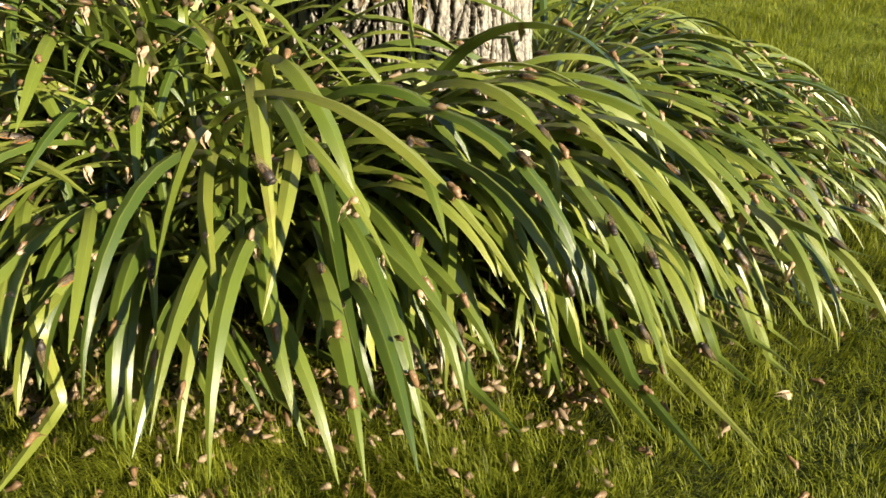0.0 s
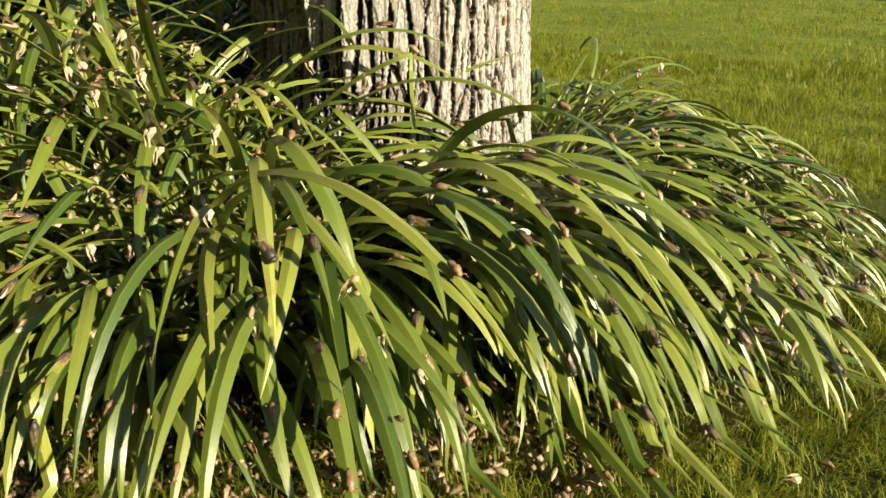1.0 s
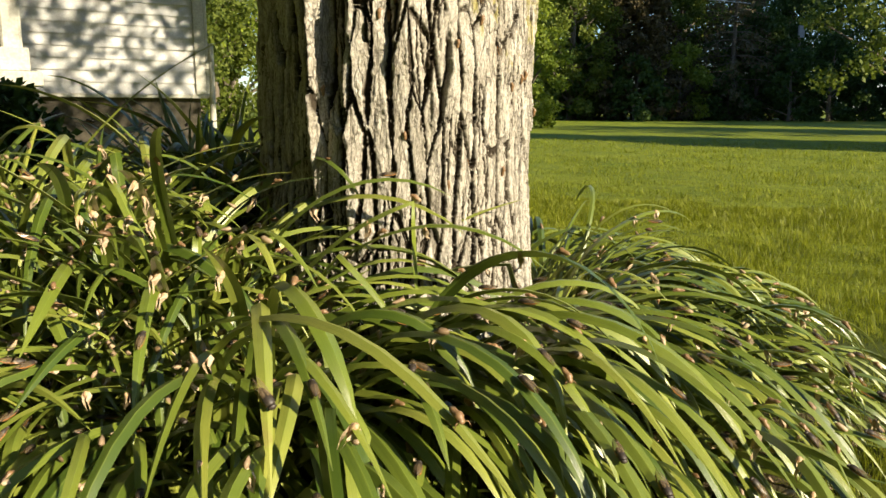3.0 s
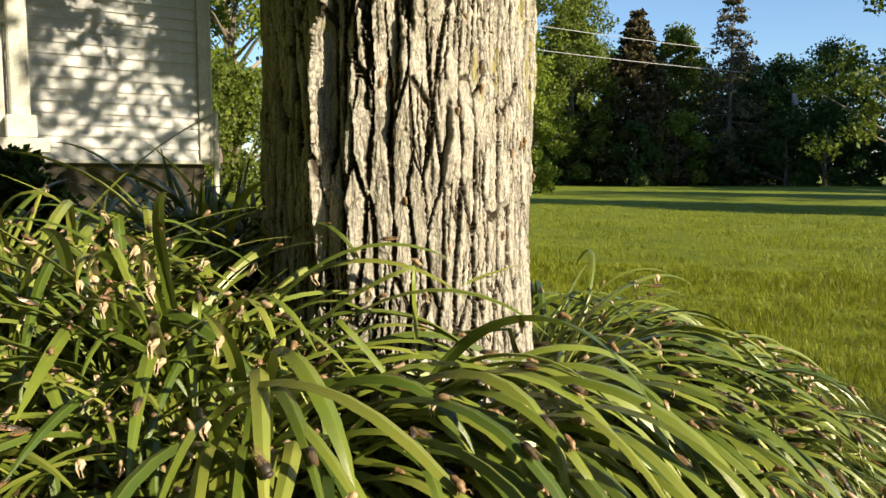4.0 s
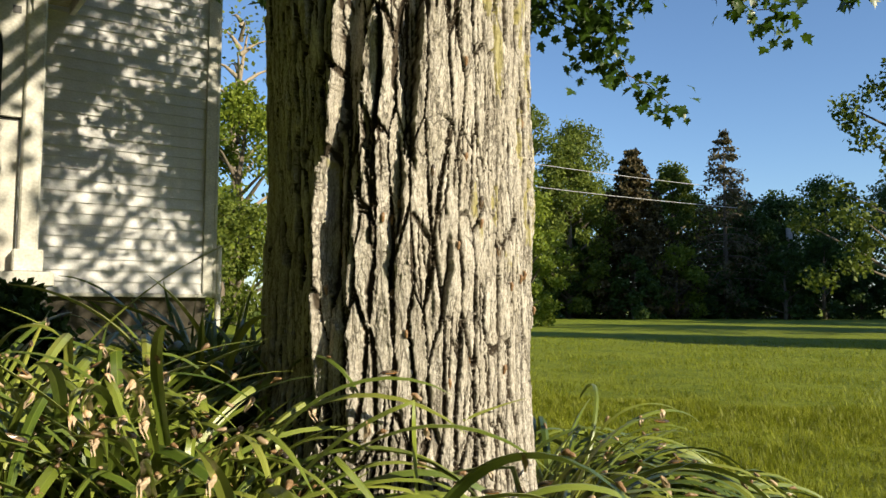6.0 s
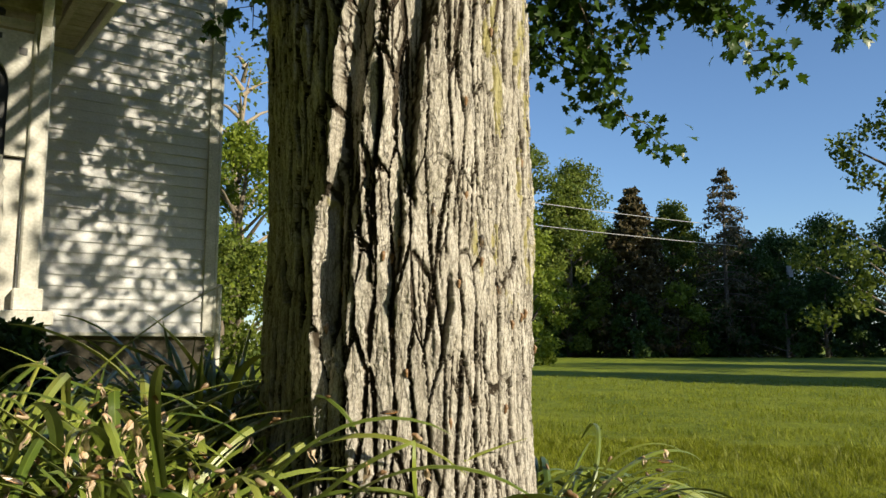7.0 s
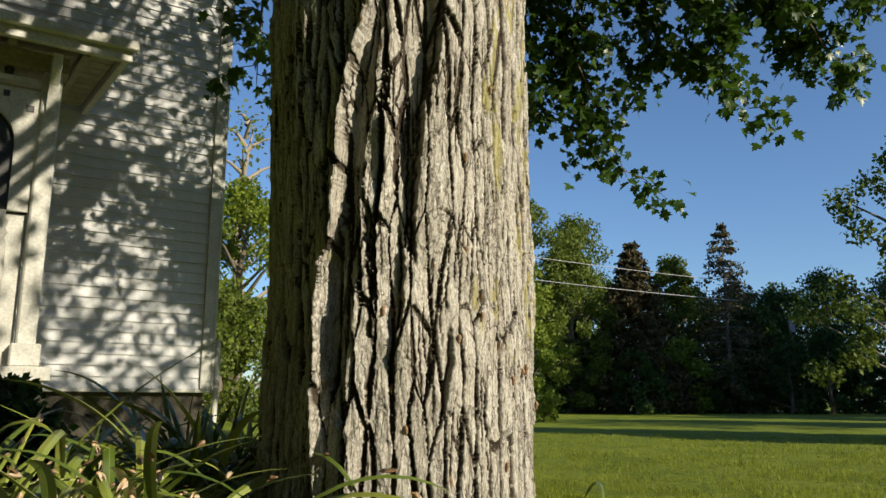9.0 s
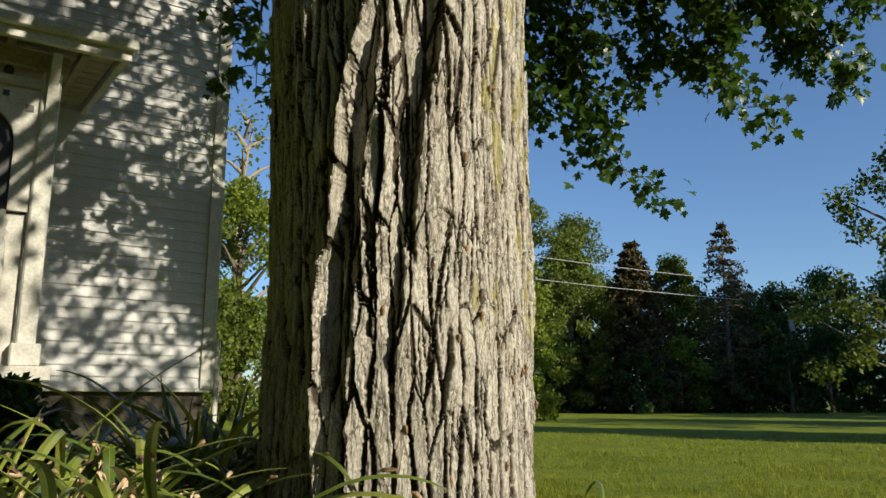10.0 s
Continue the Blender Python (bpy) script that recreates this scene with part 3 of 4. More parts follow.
        for k in range(sprays):
            f = 0.22 + 0.78 * (k + rng.random()) / sprays
            f = min(f, 0.999)
            q = bough[int(f * 8)].lerp(bough[int(f * 8) + 1], f * 8 - int(f * 8))
            d2 = Vector((rng.uniform(-1, 1), rng.uniform(-0.8, 0.8), rng.uniform(-0.55, 0.15))).normalized()
            ln = rng.uniform(0.2, 0.45)
            end = q + d2 * ln
            twigs.append(tube_arrays([q, q.lerp(end, 0.5) + Vector((0, 0, 0.04)), end], [0.005, 0.004, 0.002], 4))
            for g in range(40):
                spots.append(q.lerp(end, rng.uniform(0.2, 1.05)) + Vector((rng.gauss(0, 0.05), rng.gauss(0, 0.05), rng.gauss(-0.02, 0.05))))
    for pts, rad in limbs:
        v, f = tube_arrays(pts, rad, 12)
        part_ob = new("limb", mesh_of("limb", v, f, M_TWIG, smooth=True))
        part_ob.parent = tree
    v, f = join(twigs)
    ob = new("twig", mesh_of("twig", v, f, M_TWIG))
    ob.parent = tree
    tagged(ob, kind="stuff")
    rc = random.Random(14)
    # unseen leaf masses, added to keep sky light off wall and trunk
    high = [(4.6 * math.sqrt(rc.random()) * math.sin(w), 4.6 * math.sqrt(rc.random()) * math.cos(w) - 0.5, rc.uniform(9.0, 11.5)) for w in np.linspace(0, 44, 70)]
    high = [c for c in high if c[0] < 0.6]
    high += [(rc.uniform(-4.8, 0.2), rc.uniform(-4.0, 3.0), rc.uniform(7.5, 10.5)) for w in range(70)]
    v, f = leaf_cloud(high, [1.0] * len(high), 30000, 0.22, 15)
    v2, f2 = leaf_cloud(sprays_at, [0.42] * len(sprays_at), 16500, 0.11, 16)
    v, f = join([(v, f), (v2, f2)])
    ob = new("upper_crown", mesh_of("upper_crown", v, f, M_MAPLE))
    ob.parent = tree
    tagged(ob, "unseen upper crown leaves, massed to shade wall and trunk", kind="stuff")
    ob = new("crown", maple_leaves(spots, 12))
    ob.parent = tree
    tagged(ob, "lobed dark green maple leaves", kind="stuff")
    return tree


def maple_outline():
    """Half outline of a lobed leaf from stalk to tip, then mirrored."""
    half = [(0.0, 0.0), (0.14, -0.10), (0.34, 0.02), (0.26, 0.16), (0.50, 0.34), (0.40, 0.44), (0.58, 0.62), (0.36, 0.60), (0.20, 0.58), (0.22, 0.80), (0.08, 0.86)]
    return half + [(0.0, 1.08)] + [(-x, y) for x, y in half[:0:-1]]


def maple_leaves(spots, seed):
    rng = np.random.default_rng(seed)
    out = np.array(maple_outline())
    k = len(out)
    n = len(spots)
    P = np.array([tuple(s) for s in spots]) + rng.normal(0, 0.05, (n, 3))
    size = rng.uniform(0.055, 0.10, n)
    az, tilt, roll = rng.uniform(0, 2 * math.pi, n), rng.normal(-0.55, 0.45, n), rng.normal(0, 0.5, n)
    fx = np.stack([np.cos(az) * np.cos(tilt), np.sin(az) * np.cos(tilt), np.sin(tilt)], -1)
    side = np.stack([-np.sin(az), np.cos(az), np.zeros(n)], -1)
    upv = np.cross(fx, side)
    side = side * np.cos(roll)[:, None] + upv * np.sin(roll)[:, None]
    upv = np.cross(fx, side)
    curl = (np.abs(out[:, 0]) ** 1.5) * 0.35 - 0.25 * out[:, 1] ** 2
    V = P[:, None] + size[:, None, None] * (out[None, :, 1, None] * fx[:, None] + out[None, :, 0, None] * side[:, None] + curl[None, :, None] * upv[:, None])
    centre = (P + size[:, None] * 0.42 * fx)[:, None]
    V = np.concatenate([V, centre], 1).reshape(-1, 3)
    tri = np.array([(j, (j + 1) % k, k) for j in range(k)])
    F = (np.arange(n)[:, None, None] * (k + 1) + tri[None]).reshape(-1, 3)
    return mesh_of("crown", V, F, M_MAPLE)


# ---- the house: clapboard wall, corner board, porch ----
HOUSE = Matrix.Translation((-2.278, 7.6, 0)) @ Matrix.Rotation(math.atan2(0.545, 0.839), 4, "Z")
# in the house's own space x runs along the wall (corner at 0), y into the house, z up


def build_house():
    house = tagged(new("house"), "old white clapboard house with corner boards and a porch", "house")
    house.matrix_world = HOUSE
    part("wall", slab(-7.0, -0.02, 0.03, 0.20, 0.86, 6.8, bevel=0), M_PAINT, house)
    part("side_wall", slab(-0.20, -0.02, 0.20, 8.0, 0.86, 6.8, bevel=0), M_PAINT, house)
    part("foundation", slab(-7.0, -0.04, 0.05, 8.0, -0.2, 0.86, bevel=0.01), M_FOUND, house, "rough stone foundation")
    # clapboards: each board leans out over the one below
    bm = bmesh.new()
    e, w = 0.102, -0.10
    vs = [bm.verts.new(p) for p in ((-7.0, -0.013, 0), (w, -0.013, 0), (w, 0.006, e + 0.014), (-7.0, 0.006, e + 0.014),
                                    (-7.0, 0.028, 0), (w, 0.028, 0), (w, 0.028, e + 0.014), (-7.0, 0.028, e + 0.014))]
    for f in ((0, 1, 2, 3), (4, 5, 1, 0), (1, 5, 6, 2), (4, 0, 3, 7), (3, 2, 6, 7)):
        bm.faces.new([vs[i] for i in f])
    board = part("clapboard", bm, M_PAINT, house)
    board.location.z = 0.87
    for i in range(1, 56):
        c = board.copy()
        scene.collection.objects.link(c)
        c.location.z = 0.87 + i * e
        c.location.x = 0.0
    part("corner_board", slab(-0.10, 0.0, -0.035, 0.03, 0.86, 6.8), M_TRIM, house)
    part("corner_board", slab(-0.002, 0.03, -0.036, 0.10, 0.86, 6.8), M_TRIM, house)
    part("water_table", slab(-1.5, 0.02, -0.03, 0.03, 0.835, 0.868), M_TRIM, house)
    # roof above
    part("roof", slab(-7.6, 0.5, -0.45, 8.4, 6.8, 7.0), M_SOFFIT, house, "shingled roof over plain soffit")
    pipe_v, pipe_f = tube_arrays([(0.055, -0.02, 0.55), (0.055, -0.02, 1.35)], [0.03, 0.03], 10)
    ob = new("downpipe", mesh_of("downpipe", pipe_v, pipe_f, M_TRIM, smooth=True))
    ob.parent = house


def build_porch():
    porch = tagged(new("porch"), "white wooden porch with bracketed posts and arched panel", "porch")
    porch.matrix_world = HOUSE
    part("deck", slab(-6.0, -1.62, -2.02, -0.02, 0.88, 0.97), M_TRIM, porch)
    # near-black sheet closes the dark space under the deck
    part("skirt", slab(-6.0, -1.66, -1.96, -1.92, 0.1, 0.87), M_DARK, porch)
    post = part("post", slab(-1.83, -1.71, -1.91, -1.79, 0.97, 3.06, bevel=0.012), M_TRIM, porch)
    part("post_base", slab(-1.86, -1.68, -1.94, -1.76, 0.97, 1.12, bevel=0.01), M_TRIM, post)
    # curved bracket in front of the post
    bm = bmesh.new()
    prof = [(-1.91, 2.62), (-1.94, 2.76), (-2.00, 2.88), (-2.09, 2.97), (-2.13, 3.06), (-1.91, 3.06)]
    p = [bm.verts.new((-1.80, y, z)) for y, z in prof]
    q = [bm.verts.new((-1.74, y, z)) for y, z in prof]
    bm.faces.new(p)
    bm.faces.new(q[::-1])
    for i in range(len(prof)):
        j = (i + 1) % len(prof)
        bm.faces.new((p[j], p[i], q[i], q[j]))
    part("bracket", bm, M_TRIM, post)
    # panel between the posts with an arched opening
    bm = bmesh.new()
    x0, x1, zt, cx, cz, rad = -2.75, -1.83, 2.86, -2.23, 2.46, 0.27
    arch = [(cx + rad * math.cos(w), cz + rad * math.sin(w)) for w in np.linspace(0, math.pi, 15)]
    front = [(x1, zt), (x1, 2.0), (cx + rad, 2.0)] + arch + [(cx - rad, 2.0), (x0, 2.0), (x0, zt)]
    loops = []
    for y in (-1.87, -1.83):
        loops.append([bm.verts.new((x, y, z)) for x, z in front])
    bm.faces.new(loops[0])
    bm.faces.new(loops[1][::-1])
    for i in range(len(front)):
        j = (i + 1) % len(front)
        bm.faces.new((loops[0][j], loops[0][i], loops[1][i], loops[1][j]))
    panel = part("arched_panel", bm, M_TRIM, porch)
    # dark slips drawn in place of small holes
    part("cutout", slab(-1.915, -1.865, -1.876, -1.871, 2.70, 2.75, bevel=0), M_DARK, panel)
    part("cutout", slab(-2.06, -2.02, -1.876, -1.871, 2.79, 2.83, bevel=0), M_DARK, panel)
    # added sheet paints the shade inside the arch
    part("arch_screen", slab(-2.74, -1.84, -1.825, -1.815, 1.99, 2.85, bevel=0), M_DARK, panel, "dark sheet in place of the shade inside the arch")
    rail = part("rail", slab(-2.75, -1.83, -1.89, -1.81, 2.90, 2.94), M_TRIM, porch)
    part("knob", slab(-2.07, -2.01, -1.90, -1.80, 2.945, 3.0, bevel=0.015), M_DARK, rail)
    part("beam", slab(-6.0, -1.68, -1.94, -1.76, 3.0, 3.12), M_SOFFIT, porch)
    # turned column beside the post, with a low panel under it
    prof = [(0.050, 0.97), (0.050, 1.1), (0.036, 1.14), (0.045, 1.3), (0.052, 1.6), (0.046, 1.78), (0.032, 1.82), (0.050, 1.85), (0.034, 1.88), (0.048, 1.92), (0.028, 1.96), (0.028, 2.0)]
    v, f = tube_arrays([(-1.99, -1.85, z) for r, z in prof], [r for r, z in prof], 16)
    ob = new("turned_column", mesh_of("turned_column", v, f, M_TRIM, smooth=True))
    ob.parent = porch
    part("panel", slab(-2.75, -1.84, -1.83, -1.80, 0.97, 1.98), M_TRIM, porch)
    # added dark sheet, so the porch back reads as shaded
    part("dark_doorway", slab(-4.6, -1.75, -0.06, -0.03, 0.97, 3.0), M_DARK, porch, "dark sheet in place of the shaded porch back")
    # roof: slopes down from the wall; boards under it, fascia and gutter moulding in front
    tilt = math.atan2(0.30, 2.2)

    def sloped(name, x0, x1, y0, y1, z0, z1, mat):
        ob = part(name, slab(x0, x1, y0, y1, z0, z1), mat, porch)
        ob.matrix_basis = Matrix.Translation((0, 0, 3.42)) @ Matrix.Rotation(tilt, 4, "X")
        return ob

    sloped("roof", -6.0, -1.37, -2.16, -0.03, 0.06, 0.12, M_SOFFIT)
    for y in np.linspace(-2.05, -0.15, 11):
        sloped("soffit_board", -6.0, -1.38, float(y) - 0.09, float(y) + 0.085, 0.035, 0.055, M_SOFFIT)
    for i in range(8):
        sloped("rafter", -1.62 - i * 0.45, -1.57 - i * 0.45, -2.1, -0.04, -0.03, 0.034, M_SOFFIT)
    sloped("end_fascia", -1.37, -1.32, -2.16, -0.03, -0.02, 0.11, M_TRIM)
    part("fascia", slab(-6.0, -1.32, -2.22, -2.17, 3.08, 3.20), M_TRIM, porch)
    part("gutter_moulding", slab(-6.0, -1.29, -2.28, -2.222, 3.15, 3.22), M_TRIM, porch)


# ---- strap-leaved lilies round the tree ----
def leaf_line(L, th0, th1, power, sway, n=19, kink=None):
    """Middle line of an arching blade in its own plane, lying along the ground where it meets it."""
    pts, p, flat = [Vector((0, 0, 0))], Vector((0, 0, 0)), False
    for i in range(1, n):
        s = (i - 0.5) / (n - 1)
        th = th0 + (th1 - th0) * s ** power
        if kink and s > kink[0]:       # a blade that has snapped over
            th = min(th + kink[1], radians(178))
        step = Vector((math.sin(th), sway * math.sin(s * 4), math.cos(th))).normalized() * (L / (n - 1))
        if i > 4 and p.z + step.z < 0.015:
            step = Vector((math.copysign(abs(step.length) * 0.95, 1), step.y, 0.0))
        p = p + step
        pts.append(p.copy())
    return pts


def leaf_mesh(pts, W, fold, twist, blunt=False):
    n = len(pts)
    V, F, UV = [], [], []
    for i, p in enumerate(pts):
        s = i / (n - 1)
        d = (pts[min(i + 1, n - 1)] - pts[max(i - 1, 0)]).normalized()
        side = Vector((0, 1, 0))
        up = d.cross(side).normalized() * -1
        a = twist * s
        side, up = side * math.cos(a) + up * math.sin(a), up * math.cos(a) - side * math.sin(a)
        w = W * min(1.0, 0.55 + 1.6 * s) * (1 - max(0.0, (s - 0.55) / 0.45) ** (6 if blunt else 3.0))
        w = max(w, 0.0012)
        for k, x in enumerate((-1, -0.5, 0, 0, 0.5, 1)):        # two halves that meet in a crease
            V.append(p + side * (x * w * 0.5) + up * (abs(x) * w * fold * (1 - 0.5 * s)))
            UV.append((0.5 + x * 0.5, s))
        if i:
            for k in (0, 1, 3, 4):
                o = (i - 1) * 6 + k
                F.append((o, o + 1, o + 7, o + 6))
    return mesh_of("leaf", [tuple(v) for v in V], F, M_LEAF, smooth=True, uv=UV)


rl = random.Random(21)


def family(n, length, th0, th1, width, power=(1.0, 1.5), bent=0.0):
    out = []
    for i in range(n):
        pts = leaf_line(rl.uniform(*length), radians(rl.uniform(*th0)), radians(rl.uniform(*th1)), rl.uniform(*power), rl.uniform(-0.14, 0.14),
                        kink=(rl.uniform(0.35, 0.75), radians(rl.uniform(50, 110))) if rl.random() < bent else None)
        out.append((pts, leaf_mesh(pts, rl.uniform(*width), rl.uniform(0.24, 0.46), rl.uniform(-0.7, 0.7), rl.random() < 0.3)))
    return out


FAN = family(36, (0.72, 1.0), (12, 42), (142, 176), (0.025, 0.037), (1.2, 2.0), 0.06)
COMB = family(40, (0.70, 0.98), (16, 42), (138, 174), (0.022, 0.033), (1.2, 1.9), 0.04)
LOW = family(24, (0.46, 0.70), (26, 58), (130, 174), (0.021, 0.031), bent=0.12)
BED = family(54, (0.50, 0.86), (8, 50), (70, 168), (0.014, 0.023), (1.0, 2.2), 0.35)
TALL = family(26, (0.55, 0.85), (4, 24), (30, 130), (0.016, 0.025), (1.4, 2.8), 0.15)
PERCH = []      # (place, direction along the leaf, up) where insects may sit


def clump(x, y, n, kinds, heading, spread, grow=1.0, radius=0.05):
    base = tagged(new("lily_clump"), "clump of long arching green strap leaves with browned tips", "plant", "lilies round the tree")
    base.location = (x, y, float(ground_z(x, y)) - 0.01)
    for i in range(n):
        pts, me = rl.choice(rl.choice(kinds))
        az = heading + rl.gauss(0, spread)
        s = grow * rl.uniform(0.85, 1.12)
        m = Matrix.Translation((rl.uniform(-radius, radius), rl.uniform(-radius, radius), 0)) @ Matrix.Rotation(az, 4, "Z") @ Matrix.Rotation(rl.gauss(0, 0.12), 4, "X") @ Matrix.Scale(s, 4)
        leaf = new("leaf", me)
        leaf.parent = base
        leaf.matrix_basis = m
        w = Matrix.Translation(base.location) @ m
        for k in (7, 9, 11, 13, 15):
            d = (w.to_3x3() @ (pts[k + 1] - pts[k - 1])).normalized()
            PERCH.append((w @ pts[k], d))
    return base


# single long leaves of the front clumps: place, heading, length, angles from upright at foot and tip, bend
FRONT_LEAVES = [(-0.34, 1.40, -76, 0.99, 7, 142, 1.3), (-0.49, 1.26, -49, 1.15, 14, 131, 1.2), (-0.19, 1.30, 172, 0.59, 25, 116, 1.2), (-0.29, 1.30, -97, 0.93, 21, 163, 1.7),
                (-0.25, 1.27, -95, 0.81, 22, 143, 1.3), (-0.44, 1.23, -58, 0.76, 34, 162, 1.4), (-0.24, 1.17, -74, 0.76, 30, 140, 1.5), (-0.30, 1.33, -64, 0.90, 10, 159, 1.0),
                (-0.23, 1.38, -60, 0.80, 31, 171, 1.1), (-0.40, 1.50, 11, 0.65, 23, 128, 1.4), (-0.27, 1.41, -48, 0.99, 20, 163, 1.5), (-0.46, 1.61, 3, 0.79, 19, 151, 1.8)]
FLANK_LEAVES = [(0.15, 1.45, -74, 0.79, 48, 158, 1.0), (0.07, 1.57, -63, 0.97, 33, 133, 1.4), (0.21, 1.50, -68, 0.74, 29, 159, 1.0), (0.31, 1.46, -66, 0.65, 25, 159, 1.0),
                (0.34, 1.60, -46, 0.83, 16, 167, 0.8), (0.08, 1.61, -8, 0.62, 34, 122, 1.6),
                (-0.01, 1.65, -53, 1.05, 22, 164, 1.0), (0.17, 1.65, -67, 0.81, 47, 152, 1.3), (0.42, 1.57, -78, 0.67, 25, 156, 1.0), (0.08, 1.67, -48, 1.03, 27, 163, 1.1),
                (0.22, 1.76, -52, 1.05, 10, 152, 0.8), (0.13, 1.75, -27, 0.78, 9, 121, 0.9), (0.22, 1.78, -16, 1.03, 6, 157, 0.8), (0.03, 1.71, -22, 0.89, 38, 157, 1.4)]
CREST_LEAVES = [(-0.75, 1.61, -36, 0.91, 28, 148, 0.9), (-0.33, 1.42, -34, 0.63, 29, 134, 0.8), (-0.48, 1.59, -49, 0.98, 46, 149, 1.2), (-0.70, 1.75, 20, 0.86, 50, 133, 2.0), (-0.42, 1.33, -125, 0.55, 20, 148, 1.4),
                (0.18, 1.46, -89, 0.57, 37, 154, 1.0), (0.07, 1.52, -76, 0.96, 36, 135, 1.3), (-0.53, 1.23, -52, 0.53, 29, 139, 0.9), (-0.44, 1.24, -86, 0.70, 16, 173, 1.3)]


def long_leaves(rows, x, y, beside=1):
    base = tagged(new("lily_clump"), "clump of long arching green strap leaves with browned tips", "plant", "lilies round the tree")
    leaf_count = 0
    base.location = (x, y, float(ground_z(x, y)) - 0.01)
    for px, py, head, L, a, b, bend in rows + rows * beside:
        if leaf_count >= len(rows):      # the leaves that grow beside each long one
            px, py, head, L = px + rl.gauss(0, 0.035), py + rl.gauss(0, 0.035), head + rl.gauss(0, 5), L * rl.uniform(0.84, 0.98)
            a, b = a + rl.uniform(-2, 8), min(b + rl.uniform(-6, 8), 176)
        leaf_count += 1
        pts = leaf_line(L, radians(a), radians(b), bend, 0.0, 19)
        leaf = new("leaf", leaf_mesh(pts, rl.uniform(0.021, 0.028), rl.uniform(0.26, 0.42), rl.uniform(-0.25, 0.25)))
        leaf.parent = base
        m = Matrix.Translation((px - x, py - y, float(ground_z(px, py)) - 0.01 - base.location.z)) @ Matrix.Rotation(radians(head), 4, "Z")
        leaf.matrix_basis = m
        w = Matrix.Translation(base.location) @ m
        for k in (8, 11, 14, 16):
            PERCH.append((w @ pts[k], (w.to_3x3() @ (pts[k + 1] - pts[k - 1])).normalized()))


def build_lilies():
    long_leaves(FRONT_LEAVES, -0.30, 1.36)
    long_leaves(FLANK_LEAVES, 0.20, 1.58, 3)
    long_leaves(CREST_LEAVES, -0.40, 1.48, 2)
    # the front clump: a fan of long leaves towards the lawn, parted to both sides
    for x, y, n, head, spread, grow in ((-0.36, 1.46, 13, -0.75, 0.30, 0.98), (-0.30, 1.40, 13, -1.00, 0.30, 0.94), (-0.22, 1.44, 12, -0.85, 0.28, 0.92), (-0.12, 1.42, 12, -1.00, 0.28, 0.86), (0.00, 1.40, 11, -1.05, 0.28, 0.80),
                                        (-0.42, 1.40, 12, -2.20, 0.40, 0.90), (-0.50, 1.44, 12, -2.50, 0.45, 0.92), (-0.62, 1.36, 12, -2.30, 0.50, 0.86), (-0.40, 1.34, 11, -1.65, 0.35, 0.88), (-0.78, 1.42, 13, -2.30, 0.80, 0.86),
                                        (-0.92, 1.30, 12, -2.40, 0.80, 0.86), (-0.34, 1.30, 10, -1.35, 0.40, 0.80), (-0.60, 1.20, 10, -2.00, 0.60, 0.70), (-0.42, 1.20, 10, -1.75, 0.50, 0.68), (-0.20, 1.24, 10, -1.30, 0.35, 0.64),
                                        (-0.04, 1.26, 9, -1.20, 0.32, 0.60), (0.12, 1.30, 9, -1.10, 0.30, 0.60), (-0.76, 1.18, 10, -2.00, 0.60, 0.68)):
        clump(x, y, n - 3, [FAN] if grow > 0.75 else [FAN, LOW], head, spread, grow * 0.94)
    # leaves laid across the foot of the trunk
    for x, y, n, head in ((-0.44, 1.56, 12, -0.10), (-0.36, 1.50, 12, -0.30), (-0.22, 1.58, 10, -0.25), (-0.08, 1.60, 10, -0.45), (-0.30, 1.46, 9, -0.60)):
        clump(x, y, n, [COMB], head, 0.22, 0.96)
    # combed outwards along the sunny side; angles from the front of the trunk, to the right
    for radius, first, last, step, n, grow in ((0.47, 8, 128, 12, 10, 0.78), (0.60, 4, 122, 11, 10, 0.80), (0.74, 2, 112, 10, 10, 0.78), (0.88, 4, 104, 9, 9, 0.68)):
        for deg in np.arange(first, last, step):
            a = radians(float(deg) + rl.uniform(-3, 3))
            r = radius + rl.uniform(-0.04, 0.04)
            x, y = TRUNK[0] + r * math.sin(a), TRUNK[1] - r * math.cos(a)
            g = grow * (0.70 if deg < 40 else 1.0) * (0.84 if deg > 40 and radius > 0.5 else 1.0)
            clump(x, y, n, [COMB, COMB, COMB, LOW], math.atan2(-math.cos(a), math.sin(a)) - 0.10, 0.26, g)
    for deg in range(58, 150, 9):
        a = radians(deg)
        clump(TRUNK[0] + 0.47 * math.sin(a), TRUNK[1] - 0.47 * math.cos(a), 15, [COMB, LOW, BED], math.atan2(-math.cos(a), math.sin(a)), 0.6, 0.84 if deg > 95 else 0.66, 0.05)
    for x, y, g in ((0.36, 2.05, 0.72), (0.40, 2.22, 0.75), (0.37, 2.40, 0.72), (0.50, 2.38, 0.66), (0.55, 2.20, 0.62), (0.30, 1.86, 0.66)):
        clump(x, y, 12, [COMB, LOW], rl.uniform(-0.9, 0.6), 0.9, g)
    # a few upright leaves close against the trunk
    for x, y, n, g in ((-0.40, 1.68, 4, 0.66), (-0.50, 1.74, 4, 0.66), (-0.33, 1.66, 3, 0.72), (0.235, 1.78, 3, 0.70), (-0.07, 1.70, 2, 0.50), (-0.60, 1.80, 4, 0.70)):
        clump(x, y, n, [TALL], rl.uniform(-3.1, 3.1), 1.6, g, 0.03)
    # the tangled bed towards the house, in the sun before the trunk's shade
    count = 0
